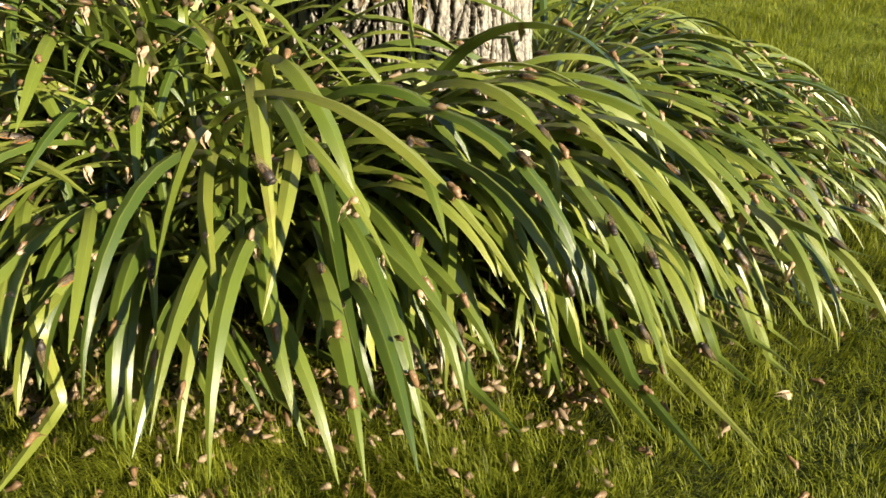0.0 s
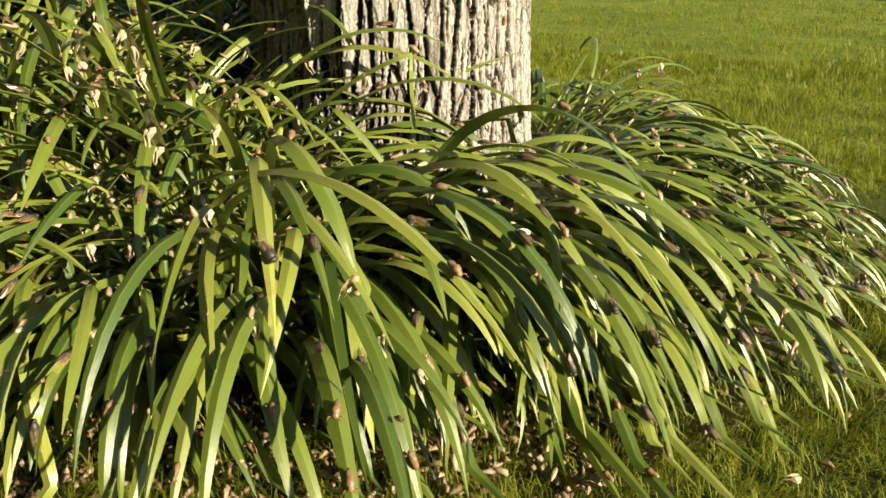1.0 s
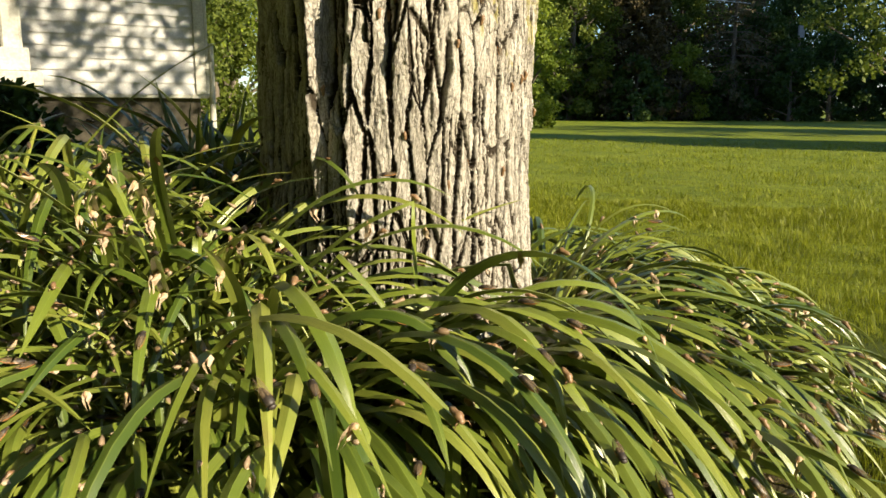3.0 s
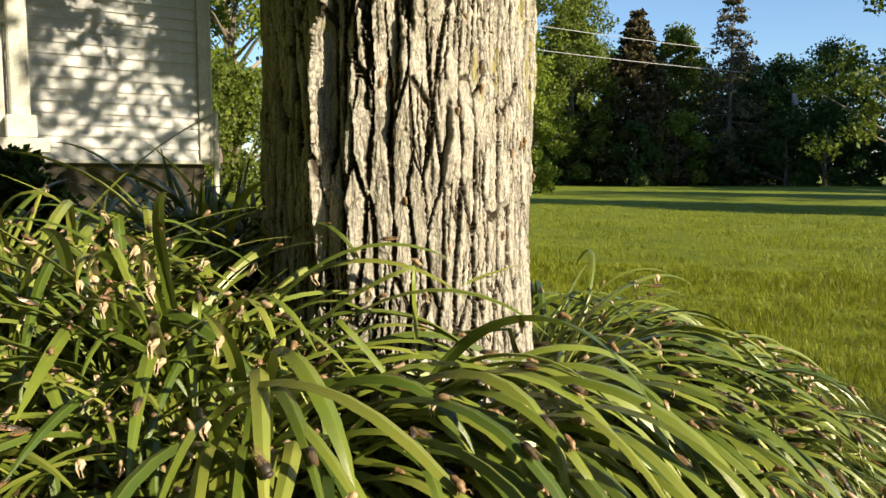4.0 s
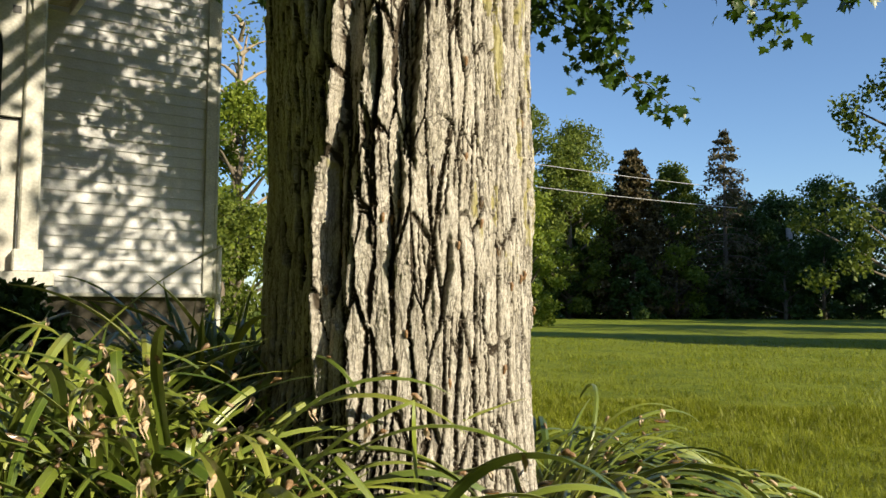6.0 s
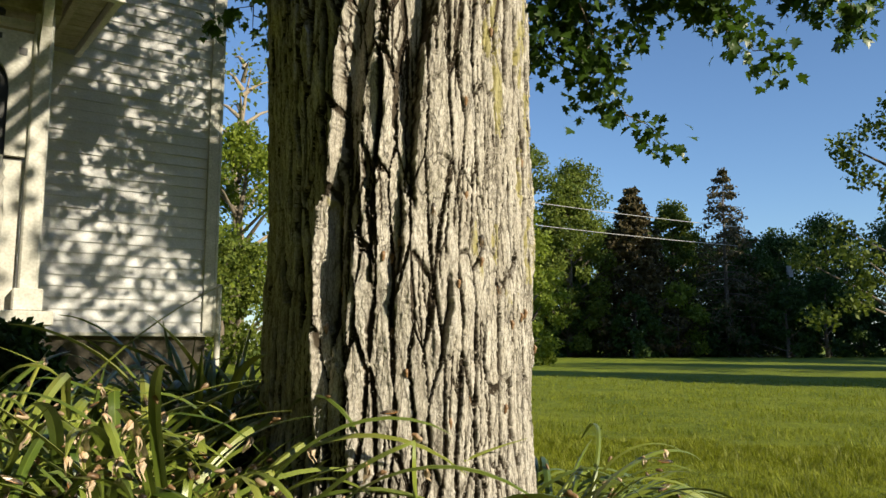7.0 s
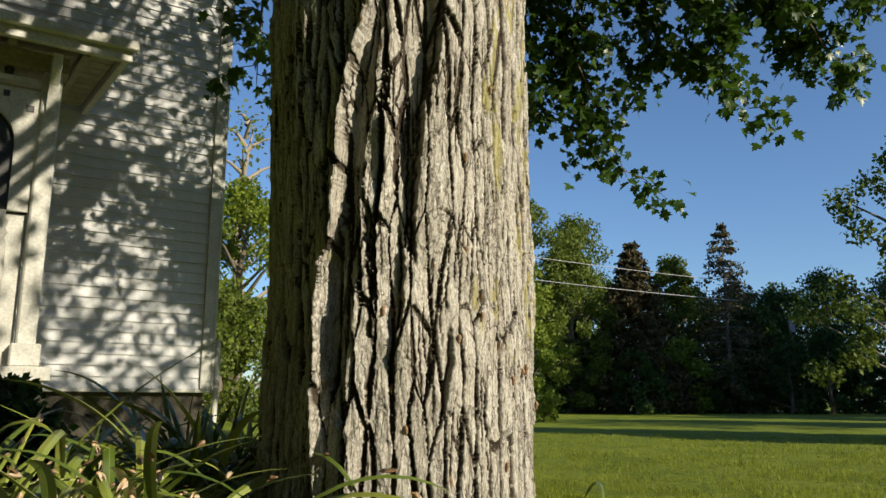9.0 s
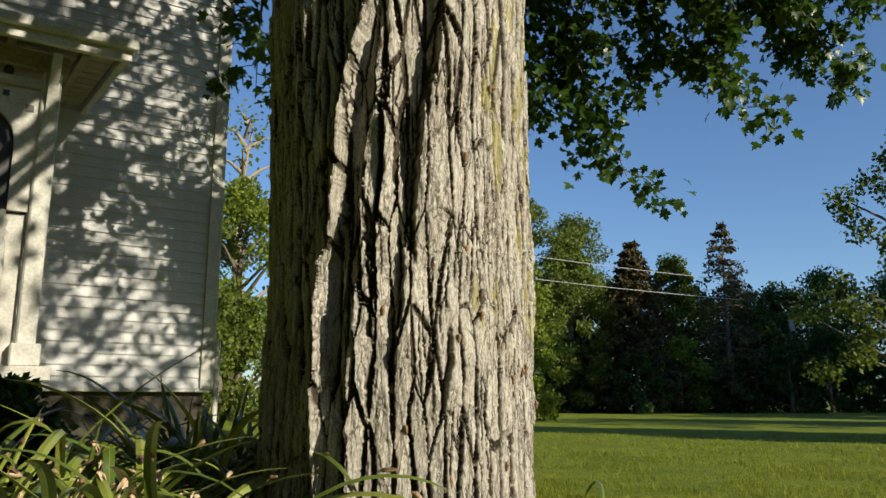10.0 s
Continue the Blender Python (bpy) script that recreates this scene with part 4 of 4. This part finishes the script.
    while count < 84:
        x, y = rl.uniform(-1.75, -0.46), rl.uniform(1.25, 2.75)
        if y > 1.70 + (-0.34 - x) * 0.70 or x < -0.66 * y or (x - TRUNK[0]) ** 2 + (y - TRUNK[1]) ** 2 < 0.22:
            continue
        count += 1
        clump(x, y, 17, [BED, BED, BED, LOW], rl.uniform(-math.pi, math.pi), 1.5, rl.uniform(0.84, 1.14) * (0.84 if y < 1.5 else 1.04 if y < 1.8 else 1.22), 0.08)
    # taller leaves in the shade behind
    for i in range(12):
        y = rl.uniform(2.25, 2.8)
        clump(-y * rl.uniform(0.21, 0.30), y, 12, [TALL], rl.uniform(-3.1, 3.1), 1.6, rl.uniform(1.05, 1.25), 0.07)
    for i in range(24):
        y = rl.uniform(2.2, 3.2)
        clump(-y * rl.uniform(0.20, 0.34), y, 14, [BED, TALL], rl.uniform(-3.1, 3.1), 1.4, rl.uniform(0.95, 1.15), 0.1)


# ---- insects: winged adults, empty shells, pale soft ones ----
def blob(bm, rings, sides=8):
    """A closed body of rings (x, radius across, radius up, height) along x."""
    loops = []
    for x, ry, rz, z in rings:
        loops.append([bm.verts.new((x, ry * math.cos(2 * math.pi * k / sides), z + rz * math.sin(2 * math.pi * k / sides))) for k in range(sides)])
    for a, b in zip(loops, loops[1:]):
        for k in range(sides):
            bm.faces.new((a[k], a[(k + 1) % sides], b[(k + 1) % sides], b[k]))
    bm.faces.new(loops[0][::-1])
    bm.faces.new(loops[-1])
    return bm


def wing_bm(sign, crumple=0.0):
    bm = bmesh.new()
    rw = random.Random(5 + sign)
    out = [(0.007, 0.002), (0.010, 0.0075), (0.001, 0.0098), (-0.012, 0.0092), (-0.021, 0.0062), (-0.0245, 0.003), (-0.016, 0.0004), (-0.004, 0.0003)]
    vs = [bm.verts.new((x * 1.12, sign * y * 0.72 + rw.uniform(-1, 1) * crumple, 0.0112 - y * 0.72 + rw.uniform(-1, 1) * crumple)) for x, y in out]
    c = bm.verts.new((-0.006, sign * 0.0050, 0.0100 + crumple))
    inner = [bm.verts.new(v.co.lerp(c.co, 0.26)) for v in vs]
    for i in range(len(vs)):
        j = (i + 1) % len(vs)
        f = bm.faces.new((vs[i], vs[j], inner[j], inner[i]))
        f.material_index = 1 if i in (0, 1, 2, 3) else 0        # thick front edge of the wing
        bm.faces.new((inner[i], inner[j], c))
    return bm


def leg_bm(sign, x0, x1, spread):
    bm = bmesh.new()
    v, f = tube_arrays([(x0, sign * 0.003, 0.002), ((x0 + x1) / 2, sign * spread * 0.75, 0.004), (x1, sign * spread, -0.001)], [0.0010, 0.0009, 0.0004], 4)
    vs = [bm.verts.new(p) for p in v]
    for q in f:
        bm.faces.new([vs[i] for i in q])
    return bm


def build_insects():
    m_body = simple("insect_body", (0.016, 0.013, 0.012), (0.06, 0.045, 0.035), 0.5, 300.0, 900.0, 0.0004)
    m_shell = simple("empty_shell", (0.13, 0.07, 0.03), (0.34, 0.21, 0.11), 0.4, 260.0, 900.0, 0.0005)
    m_pale = simple("pale_insect", (0.34, 0.21, 0.11), (0.60, 0.43, 0.26), 0.5, 260.0, 900.0, 0.0005)
    m_wing, t, b = material("amber_wing")
    veins = node(t, "ShaderNodeTexVoronoi", {"Vector": coords(t, (160, 420, 160)), "Scale": 1.0}, feature="DISTANCE_TO_EDGE").outputs[0]
    t.links.new(ramp(t, veins, [(0.03, (0.08, 0.05, 0.025)), (0.16, (0.26, 0.19, 0.115))]), b.inputs["Base Color"])
    b.inputs["Roughness"].default_value, b.inputs["Alpha"].default_value = 0.25, 0.5
    m_edge = simple("amber_wing_edge", (0.16, 0.07, 0.02), (0.34, 0.15, 0.04), 0.35, 260.0, 900.0, 0.0004)
    m_pw = simple("soft_wing", (0.34, 0.24, 0.15), (0.58, 0.47, 0.33), 0.5, 200.0, 700.0, 0.001)

    adult = tagged(new("cicada"), "dark cicada with amber veined wings resting on a plant", "insect", "cicadas")
    body = part("body", blob(bmesh.new(), [(0.013, 0.0035, 0.003, 0.005), (0.010, 0.0058, 0.0045, 0.0055), (0.003, 0.0064, 0.0052, 0.0058), (-0.003, 0.0056, 0.0045, 0.005), (-0.010, 0.0042, 0.0035, 0.004), (-0.015, 0.001, 0.001, 0.003)]), m_body, adult, smooth=True)
    part("head", blob(bmesh.new(), [(0.0165, 0.002, 0.0015, 0.0045), (0.0150, 0.0050, 0.0030, 0.0050), (0.0125, 0.0048, 0.0035, 0.0053)]), m_body, adult, smooth=True)
    for sign in (-1, 1):
        part("wing", wing_bm(sign), m_wing, adult).data.materials.append(m_edge)

    shell = tagged(new("cicada_shell"), "empty tan cicada shell with split back", "insect shell", "cicada shells")
    part("body", blob(bmesh.new(), [(0.0165, 0.0018, 0.0018, 0.0045), (0.0150, 0.0042, 0.0030, 0.0050), (0.0125, 0.0048, 0.0040, 0.0058), (0.0112, 0.0042, 0.0040, 0.0062), (0.0085, 0.0062, 0.0062, 0.0072),
                                    (0.0030, 0.0066, 0.0068, 0.0074), (-0.0015, 0.0052, 0.0046, 0.0058), (-0.0060, 0.0056, 0.0046, 0.0056), (-0.0110, 0.0044, 0.0036, 0.0052), (-0.0160, 0.0010, 0.0010, 0.0040)], 9), m_shell, shell, smooth=True)
    for sign in (-1, 1):
        part("leg", leg_bm(sign, 0.010, 0.018, 0.0125), m_shell, shell)

    pale = tagged(new("pale_cicada"), "pale soft cicada with crumpled wings hanging from a leaf", "insect", "pale cicadas")
    part("body", blob(bmesh.new(), [(0.013, 0.003, 0.0025, 0.004), (0.009, 0.0052, 0.0040, 0.0055), (0.001, 0.0046, 0.0042, 0.0050), (-0.006, 0.0036, 0.0030, 0.0045), (-0.011, 0.0012, 0.0012, 0.003)]), m_pale, pale, smooth=True)
    for sign in (-1, 1):
        part("wing", wing_bm(sign, 0.0048), m_pw, pale).data.materials.append(m_pw)

    ri = random.Random(77)

    def sit(place, ahead, up, size):
        ahead = ahead.normalized()
        up = (up - ahead * up.dot(ahead)).normalized()
        side = up.cross(ahead)
        m = Matrix((ahead, side, up)).transposed().to_4x4()
        return Matrix.Translation(place) @ m @ Matrix.Scale(size, 4)

    # they bask: only places that the sun reaches
    bpy.context.view_layer.update()
    graph = bpy.context.evaluated_depsgraph_get()
    ri.shuffle(PERCH)
    seats, shady, held = [], [], {}
    for p, d in PERCH:
        if (p.y < 1.9 or p.x < -0.4 or p.x > 0.45) and p.y < 2.9 and 0.05 < p.z < 0.85 and (p.x < -0.1 or not scene.ray_cast(graph, p + to_sun * 0.03 + Vector((0, 0, 0.01)), to_sun, distance=1.5)[0]) and not scene.ray_cast(graph, p + Vector((0, -0.02, 0.03)), Vector((0, -0.8, 0.6)), distance=0.9)[0]:
            cell = (int(p.x * 10 + 50), int(p.y * 10), int(p.z * 8))
            held[cell] = held.get(cell, 0) + 1
            if held[cell] <= 2:      # spread over the plants
                seats.append((p, d))
        elif p.x < -0.4 and p.y < 3.0 and p.z > 0.25:
            shady.append((p, d))
    front = [q for q in seats if q[0].y < 1.75 and q[0].x > -0.95]
    rest = [q for q in seats if not (q[0].y < 1.75 and q[0].x > -0.95)]
    mixed = []
    while front or rest:      # two on the front plants for each one farther back
        mixed += front[:2] + rest[:1]
        front, rest = front[2:], rest[1:]
    used = iter(mixed + shady)
    first = {}

    def put(kind, m):
        ob = first.get(kind)
        if ob is None:
            first[kind] = kind
            kind.matrix_world = m
        else:
            loc, rot, sc = m.decompose()
            c = copy_thing(kind, Matrix.LocRotScale(loc, rot, None))
            c.scale = sc

    for kind, count in ((adult, 285), (pale, 290), (shell, 175)):
        for i in range(count):
            while True:
                p, d = next(used, (None, None))
                if p is None:
                    break
                bedside = p.x < -0.45 and p.y > 1.2
                if kind is adult and bedside and ri.random() < 0.3:
                    continue
                if kind is pale and not bedside and ri.random() < 0.5:
                    continue
                break
            if p is None:
                break
            if kind is pale:
                ahead = Vector((ri.gauss(0, 0.3), ri.gauss(0, 0.3), 1))
                put(kind, sit(p + Vector((0, 0, -0.012)), ahead, Vector((ri.gauss(0, 1), -1, 0.2)), ri.uniform(0.75, 1.0) if p.y < 1.5 else ri.uniform(0.9, 1.2)))
            else:
                n = Vector((0, 0, 1)) - d * d.z
                ahead = d if ri.random() < 0.35 else -d
                put(kind, sit(p + n.normalized() * 0.002, ahead + Vector((ri.gauss(0, 0.25), ri.gauss(0, 0.25), 0)), n + Vector((0, -0.2, 0)), ri.uniform(0.88, 1.05) if kind is adult else ri.uniform(0.70, 0.88)))
    # heaps of shells and spent insects among the leaves and on the soil
    body, n = [], 4
    for x, r in ((0.013, 0.002), (0.009, 0.0055), (0.001, 0.0062), (-0.007, 0.0046), (-0.014, 0.001)):
        body += [(x, r * math.cos(2 * math.pi * k / n), r * math.sin(2 * math.pi * k / n)) for k in range(n)]
    body = np.array(body)
    quads = np.array([(a * n + k, a * n + (k + 1) % n, (a + 1) * n + (k + 1) % n, (a + 1) * n + k) for a in range(4) for k in range(n)])
    chunks = []
    places = [(p + Vector((ri.gauss(0, 0.006), ri.gauss(0, 0.006), 0.004)), d) for p, d in ri.sample(PERCH, 5200) if p.y < 2.8 and (p.x < -0.45 and p.y > 1.2 and ri.random() < 0.7 or ri.random() < 0.26)]
    for i in range(900):
        a, r = ri.uniform(-2.6, 2.2), ri.uniform(0.5, 1.15)
        x, y = TRUNK[0] + r * math.sin(a) - (0.5 * ri.random() if a < -0.6 else 0), TRUNK[1] - r * math.cos(a)
        w = ri.uniform(0, 6.28)
        places.append((Vector((x, y, float(ground_z(x, y)) + 0.012)), Vector((math.cos(w), math.sin(w), ri.gauss(0, 0.4)))))
    for i in range(800):      # shells on the soil between the stems and the grass
        x, y = ri.uniform(-0.75, 0.25), ri.gauss(1.02, 0.12)
        w = ri.uniform(0, 6.28)
        places.append((Vector((x, y, float(ground_z(x, y)) + ri.uniform(0.006, 0.03))), Vector((math.cos(w), math.sin(w), ri.gauss(0, 0.5)))))
    for p, d in places:
        d = (d + Vector((ri.gauss(0, 0.5), ri.gauss(0, 0.5), ri.gauss(0, 0.5)))).normalized()
        side = d.cross(Vector((0.1, 0.2, 1))).normalized()
        rot = np.array((d, side, d.cross(side)))
        jitter = 1 + 0.35 * np.array([ri.uniform(-1, 1) for k in range(len(body))])[:, None] * np.array([0.2, 1, 1])
        chunks.append(((body * jitter * ri.uniform(0.55, 1.0)) @ rot + np.array(p), quads))
    v, f = join(chunks)
    m_heap = leafy("spent_shells", (0.15, 0.085, 0.04), (0.50, 0.38, 0.25), 0.45, 0.15, scale=30.0)
    tagged(new("shell_litter", mesh_of("shell_litter", v, f, m_heap, smooth=True)), "tan and cream shells and spent insects heaped among the leaves", "insect shells", kind="stuff")
    # on the bark: degrees round the trunk, height
    for th, z in ((11.9, 1.12), (14.9, 1.065), (28.3, 1.10), (2.5, 0.985), (-2.8, 0.95), (-0.3, 0.95), (-12.9, 0.966), (23.9, 0.89), (0.2, 0.778), (6.5, 0.725),
                  (5.6, 0.688), (30.4, 0.627), (53, 0.777), (62, 0.82), (35, 0.946), (45.5, 0.89), (-23.6, 0.877), (-19.5, 0.844), (-26.3, 0.788), (-12.5, 0.57),
                  (21.5, 0.576), (54, 0.80), (27.3, 1.327), (70, 1.227), (35, 1.0), (-10.3, 0.713), (49, 0.60), (67, 0.83), (-5, 1.60), (-12, 1.66), (40, 1.52), (85, 0.74)):
        a = radians(th)
        r = float(trunk_radius(np.array(a), np.array(z)) + bark_height(np.array(a), np.array(z))[0]) - 0.012
        nrm = Vector((math.sin(a), -math.cos(a), 0))
        put(shell if ri.random() < 0.75 else adult, sit(Vector((*TRUNK, z)) + nrm * r, Vector((ri.gauss(0, 0.15), 0, 1)), nrm, ri.uniform(0.66, 0.82)))
    # shells fallen in the grass
    for i in range(110):
        x, y = (ri.uniform(-0.62, -0.1) if i % 2 else ri.uniform(-0.3, 0.9)), ri.uniform(0.72, 1.3)
        a = ri.uniform(0, 6.28)
        put(pale if i % 7 == 3 else shell, sit(Vector((x, y, float(ground_z(x, y)) + ri.uniform(0.005, 0.018))), Vector((math.cos(a), math.sin(a), ri.gauss(0, 0.3))), Vector((ri.gauss(0, 0.6), ri.gauss(0, 0.6), 1)), ri.uniform(0.66, 0.82)))


# ---- distance: trees, bushes, wires ----
def broad_tree(x, y, height, width, n, size, seed, mat, low=0.12, label="broad green tree in full leaf at the edge of the lawn", twig=M_TWIG, sparse=1.0, lumps=46):
    rt = random.Random(seed)
    tree = tagged(new("broadleaf_tree"), label, "tree", "trees round the lawn")
    tree.location = (x, y, float(ground_z(np.array(float(x)), np.array(float(y)))) - 0.05)
    cs, rs, wood = [], [], []
    r0 = height * 0.016 + 0.03
    wood.append(tube_arrays([(0, 0, 0), (0.1 * rt.uniform(-1, 1), 0.1, height * 0.3), (0.3 * rt.uniform(-1, 1), 0, height * 0.62), (0.2, 0.1, height * 0.92)], [r0 * 1.3, r0, r0 * 0.6, 0.02], 9))
    for i in range(lumps):
        q = low + (1 - low) * (i + 0.5) / lumps
        prof = math.sin(math.pi * min(1.0, 0.12 + 0.88 * (q ** 0.75))) ** 0.6
        a = i * 2.39996 + rt.uniform(-0.5, 0.5)
        rr = width * 0.5 * prof * rt.uniform(0.45, 1.0)
        c = (math.cos(a) * rr, math.sin(a) * rr, height * q * rt.uniform(0.94, 1.03))
        cs.append(c)
        rs.append(width * rt.uniform(0.09, 0.17) * sparse)
        if i % 2 == 0:
            z0 = max(height * 0.1, c[2] - rr * 0.7)
            wood.append(tube_arrays([(0, 0, z0), (c[0] * 0.5, c[1] * 0.5, (z0 + c[2]) * 0.5 + 0.1), c], [r0 * 0.45, r0 * 0.25, 0.012], 6))
    v, f = join(wood)
    ob = new("trunk", mesh_of("trunk", v, f, twig, smooth=True))
    ob.parent = tree
    v, f = leaf_cloud(cs, rs, n, size, seed)
    ob = tagged(new("crown", mesh_of("crown", v, f, mat)), kind="stuff")
    ob.parent = tree
    return tree


def conifer(x, y, height, width, n, size, seed, mat, gap=0.0, label="tall dark spruce at the far edge of the lawn"):
    rt = random.Random(seed)
    tree = tagged(new("spruce_tree"), label, "tree", "trees round the lawn")
    tree.location = (x, y, -0.05)
    cs, rs = [], []
    wood = [tube_arrays([(0, 0, 0), (0, 0.05, height * 0.5), (0.05, 0, height)], [height * 0.014 + 0.05, height * 0.009, 0.02], 8)]
    levels = int(height * 2.0)
    for i in range(levels):
        q = (i + 0.6) / levels
        reach = width * 0.5 * (1 - q) ** 0.85 * rt.uniform(0.75, 1.1) + 0.12
        for k in range(7):
            if rt.random() < gap:
                continue
            a = k * 0.9 + i * 1.3 + rt.uniform(-0.3, 0.3)
            z = height * q
            tip = (math.cos(a) * reach, math.sin(a) * reach, z - 0.25 * reach + 0.15)
            wood.append(tube_arrays([(0, 0, z), (tip[0] * 0.5, tip[1] * 0.5, z - 0.03 * reach), tip], [0.035, 0.02, 0.006], 4))
            for g in (0.35, 0.65, 0.92):
                cs.append((tip[0] * g, tip[1] * g, z + (tip[2] - z) * g - 0.05))
                rs.append(0.16 + 0.16 * reach * (1 - 0.5 * g))
    v, f = join(wood)
    ob = new("trunk", mesh_of("trunk", v, f, M_TWIG, smooth=True))
    ob.parent = tree
    v, f = leaf_cloud(cs, rs, n, size, seed, 0.5, 0.15)
    ob = tagged(new("crown", mesh_of("crown", v, f, mat)), kind="stuff")
    ob.parent = tree
    return tree


def build_distance():
    # (x, y, height, width, seed, material)
    # dark leaves carry the shade on several of these trees
    for x, y, h, w, s, m in ((5.2, 54, 15.5, 9, 1, M_WOOD_FAR), (10.2, 58, 15.0, 8, 2, M_WOOD_FAR), (16.8, 56, 11.2, 6, 3, M_WOOD_FAR), (1.0, 50, 14, 9, 4, M_WOOD_DARK),
                             (25.5, 58, 9.2, 8, 5, M_WOOD_DARK), (30, 60, 10.5, 9, 6, M_WOOD_DARK), (36, 61, 10.5, 10, 7, M_WOOD_DARK), (-4, 52, 15, 10, 8, M_WOOD_DARK),
                             (13.5, 63, 10.5, 9, 9, M_WOOD_DARK), (8.6, 52, 11.5, 6.5, 12, M_WOOD_FAR), (22.6, 56, 7.6, 7, 13, M_WOOD_DARK), (20.5, 64, 10.0, 9, 10, M_WOOD_DARK), (23.8, 62, 9.6, 7, 11, M_WOOD_DARK)):
        broad_tree(x, y, h, w, 16000, 0.20, s, m, low=0.06, lumps=70)
    for x, y, h, w, s in ((13.2, 53, 11.8, 10.5, 21),):
        conifer(x, y, h, w, 22000, 0.22, s, M_NEEDLE)
    conifer(19.6, 53, 13.2, 9.5, 5600, 0.20, 23, M_RUST, 0.40, "thin browning spruce with bare upper branches")
    # undergrowth along the wood's edge, its shade put into the darker leaves
    for i in range(11):
        broad_tree(2.5 + i * 3.3, 50 + (i % 3) * 1.5, 3.2 + (i * 37 % 5) * 0.6, 4.6, 4000, 0.22, 40 + i, M_BRIGHT if i == 4 else M_WOOD_DARK, low=0.02, label="low shady bush at the edge of the wood", lumps=20)
    # the tree that reaches in from the side, nearer
    broad_tree(14.4, 22.5, 9.0, 7.2, 9000, 0.14, 60, M_WOOD_FAR, low=0.16, label="airy young tree with loose green branches", sparse=0.6, lumps=52)
    broad_tree(3.3, 30.0, 5.9, 3.0, 9000, 0.13, 65, M_BRIGHT, low=0.04, label="young tree with bright yellow-green leaves on the lawn")
    # between house and maple
    broad_tree(-4.6, 17.0, 5.2, 4.4, 24000, 0.085, 61, M_BRIGHT, low=0.02, label="dense green shrub beside the house")
    broad_tree(-6.2, 23.0, 10.0, 5.5, 700, 0.14, 62, M_WOOD_FAR, low=0.3, label="thin tree with bare pale branches", twig=M_PALETWIG, sparse=0.9, lumps=60)
    broad_tree(-3.9, 13.5, 2.3, 2.4, 9000, 0.07, 63, M_WOOD_FAR, low=0.02, label="low green shrub beside the house", lumps=24)
    # shrub in the shade by the porch
    broad_tree(-1.93, 3.44, 0.62, 0.82, 9000, 0.04, 64, M_WOOD_DARK, low=0.02, label="low dark shrub below the porch", lumps=20)
    # unseen tree row beyond the lawn's other side, added to shade lawn and wood
    for i, (x, y, h, w) in enumerate(((21.5, 6.8, 13.0, 6.0), (29.6, 15.2, 14.0, 7.0), (37.8, 21.2, 15.0, 8.0), (33.1, 32.9, 20.0, 8.5), (38.6, 33.8, 23.0, 9.0), (43.6, 32.3, 25.0, 9.0), (49.4, 33.3, 27.0, 9.5), (55.6, 32.8, 28.0, 10.0), (62.0, 33.5, 34.0, 12.0), (68.5, 34.0, 36.0, 12.0))):
        broad_tree(x, y, h, w, 7000, 0.6, 80 + i, M_WOOD_DARK, low=0.1)


def build_sky_block():
    # unseen trees added behind and beside the camera, to cut sky light
    for i, (x, y, h) in enumerate(((-11, 1, 17), (-10, -5, 18), (-7, -10, 18), (-2, -13, 18), (4, -17, 16), (-13, 6, 16), (-15, -2, 19), (-6, -15, 20))):
        broad_tree(x, y, h, 10.0, 5000, 0.8, 100 + i, M_WOOD_DARK, low=0.04)
    # a lower unseen belt beyond the garden's sunny side, added to cut low sky
    for i, (x, y) in enumerate(((30, -8), (27, -16), (22, -22), (16, -27), (9, -30), (33, 0), (36, 8))):
        broad_tree(x, y, 11.5, 9.0, 3000, 0.75, 120 + i, M_WOOD_DARK, low=0.04)


def build_wires():
    for k, (a, b) in enumerate((((-20.0, 30.0, 10.6), (17.8, 46.0, 7.9)), ((-20.0, 30.4, 9.3), (17.8, 46.0, 6.75)))):
        pts = []
        for i in range(25):
            q = i / 24
            p = Vector(a).lerp(Vector(b), q)
            pts.append(p - Vector((0, 0, 4 * 0.5 * q * (1 - q))))
        v, f = tube_arrays(pts, [0.022] * 25, 5)
        tagged(new("power_line", mesh_of("power_line", v, f, M_WIRE, smooth=True)), "thin pale overhead power line", "cable", "power lines")
    pole = tagged(new("utility_pole"), "slim wooden pole with a pale box at the wood's edge", "pole")
    v, f = tube_arrays([(24.6, 54.5, -0.1), (24.6, 54.5, 3.0), (24.62, 54.5, 6.4)], [0.13, 0.12, 0.10], 10)
    ob = new("shaft", mesh_of("shaft", v, f, M_POLE, smooth=True))
    ob.parent = pole
    part("box", slab(24.42, 24.8, 54.2, 54.4, 5.6, 6.4), M_WIRE, ob)


build_ground()
build_maple()
build_house()
build_porch()
build_distance()
build_sky_block()
build_wires()
build_lilies()
build_insects()
build_grass()
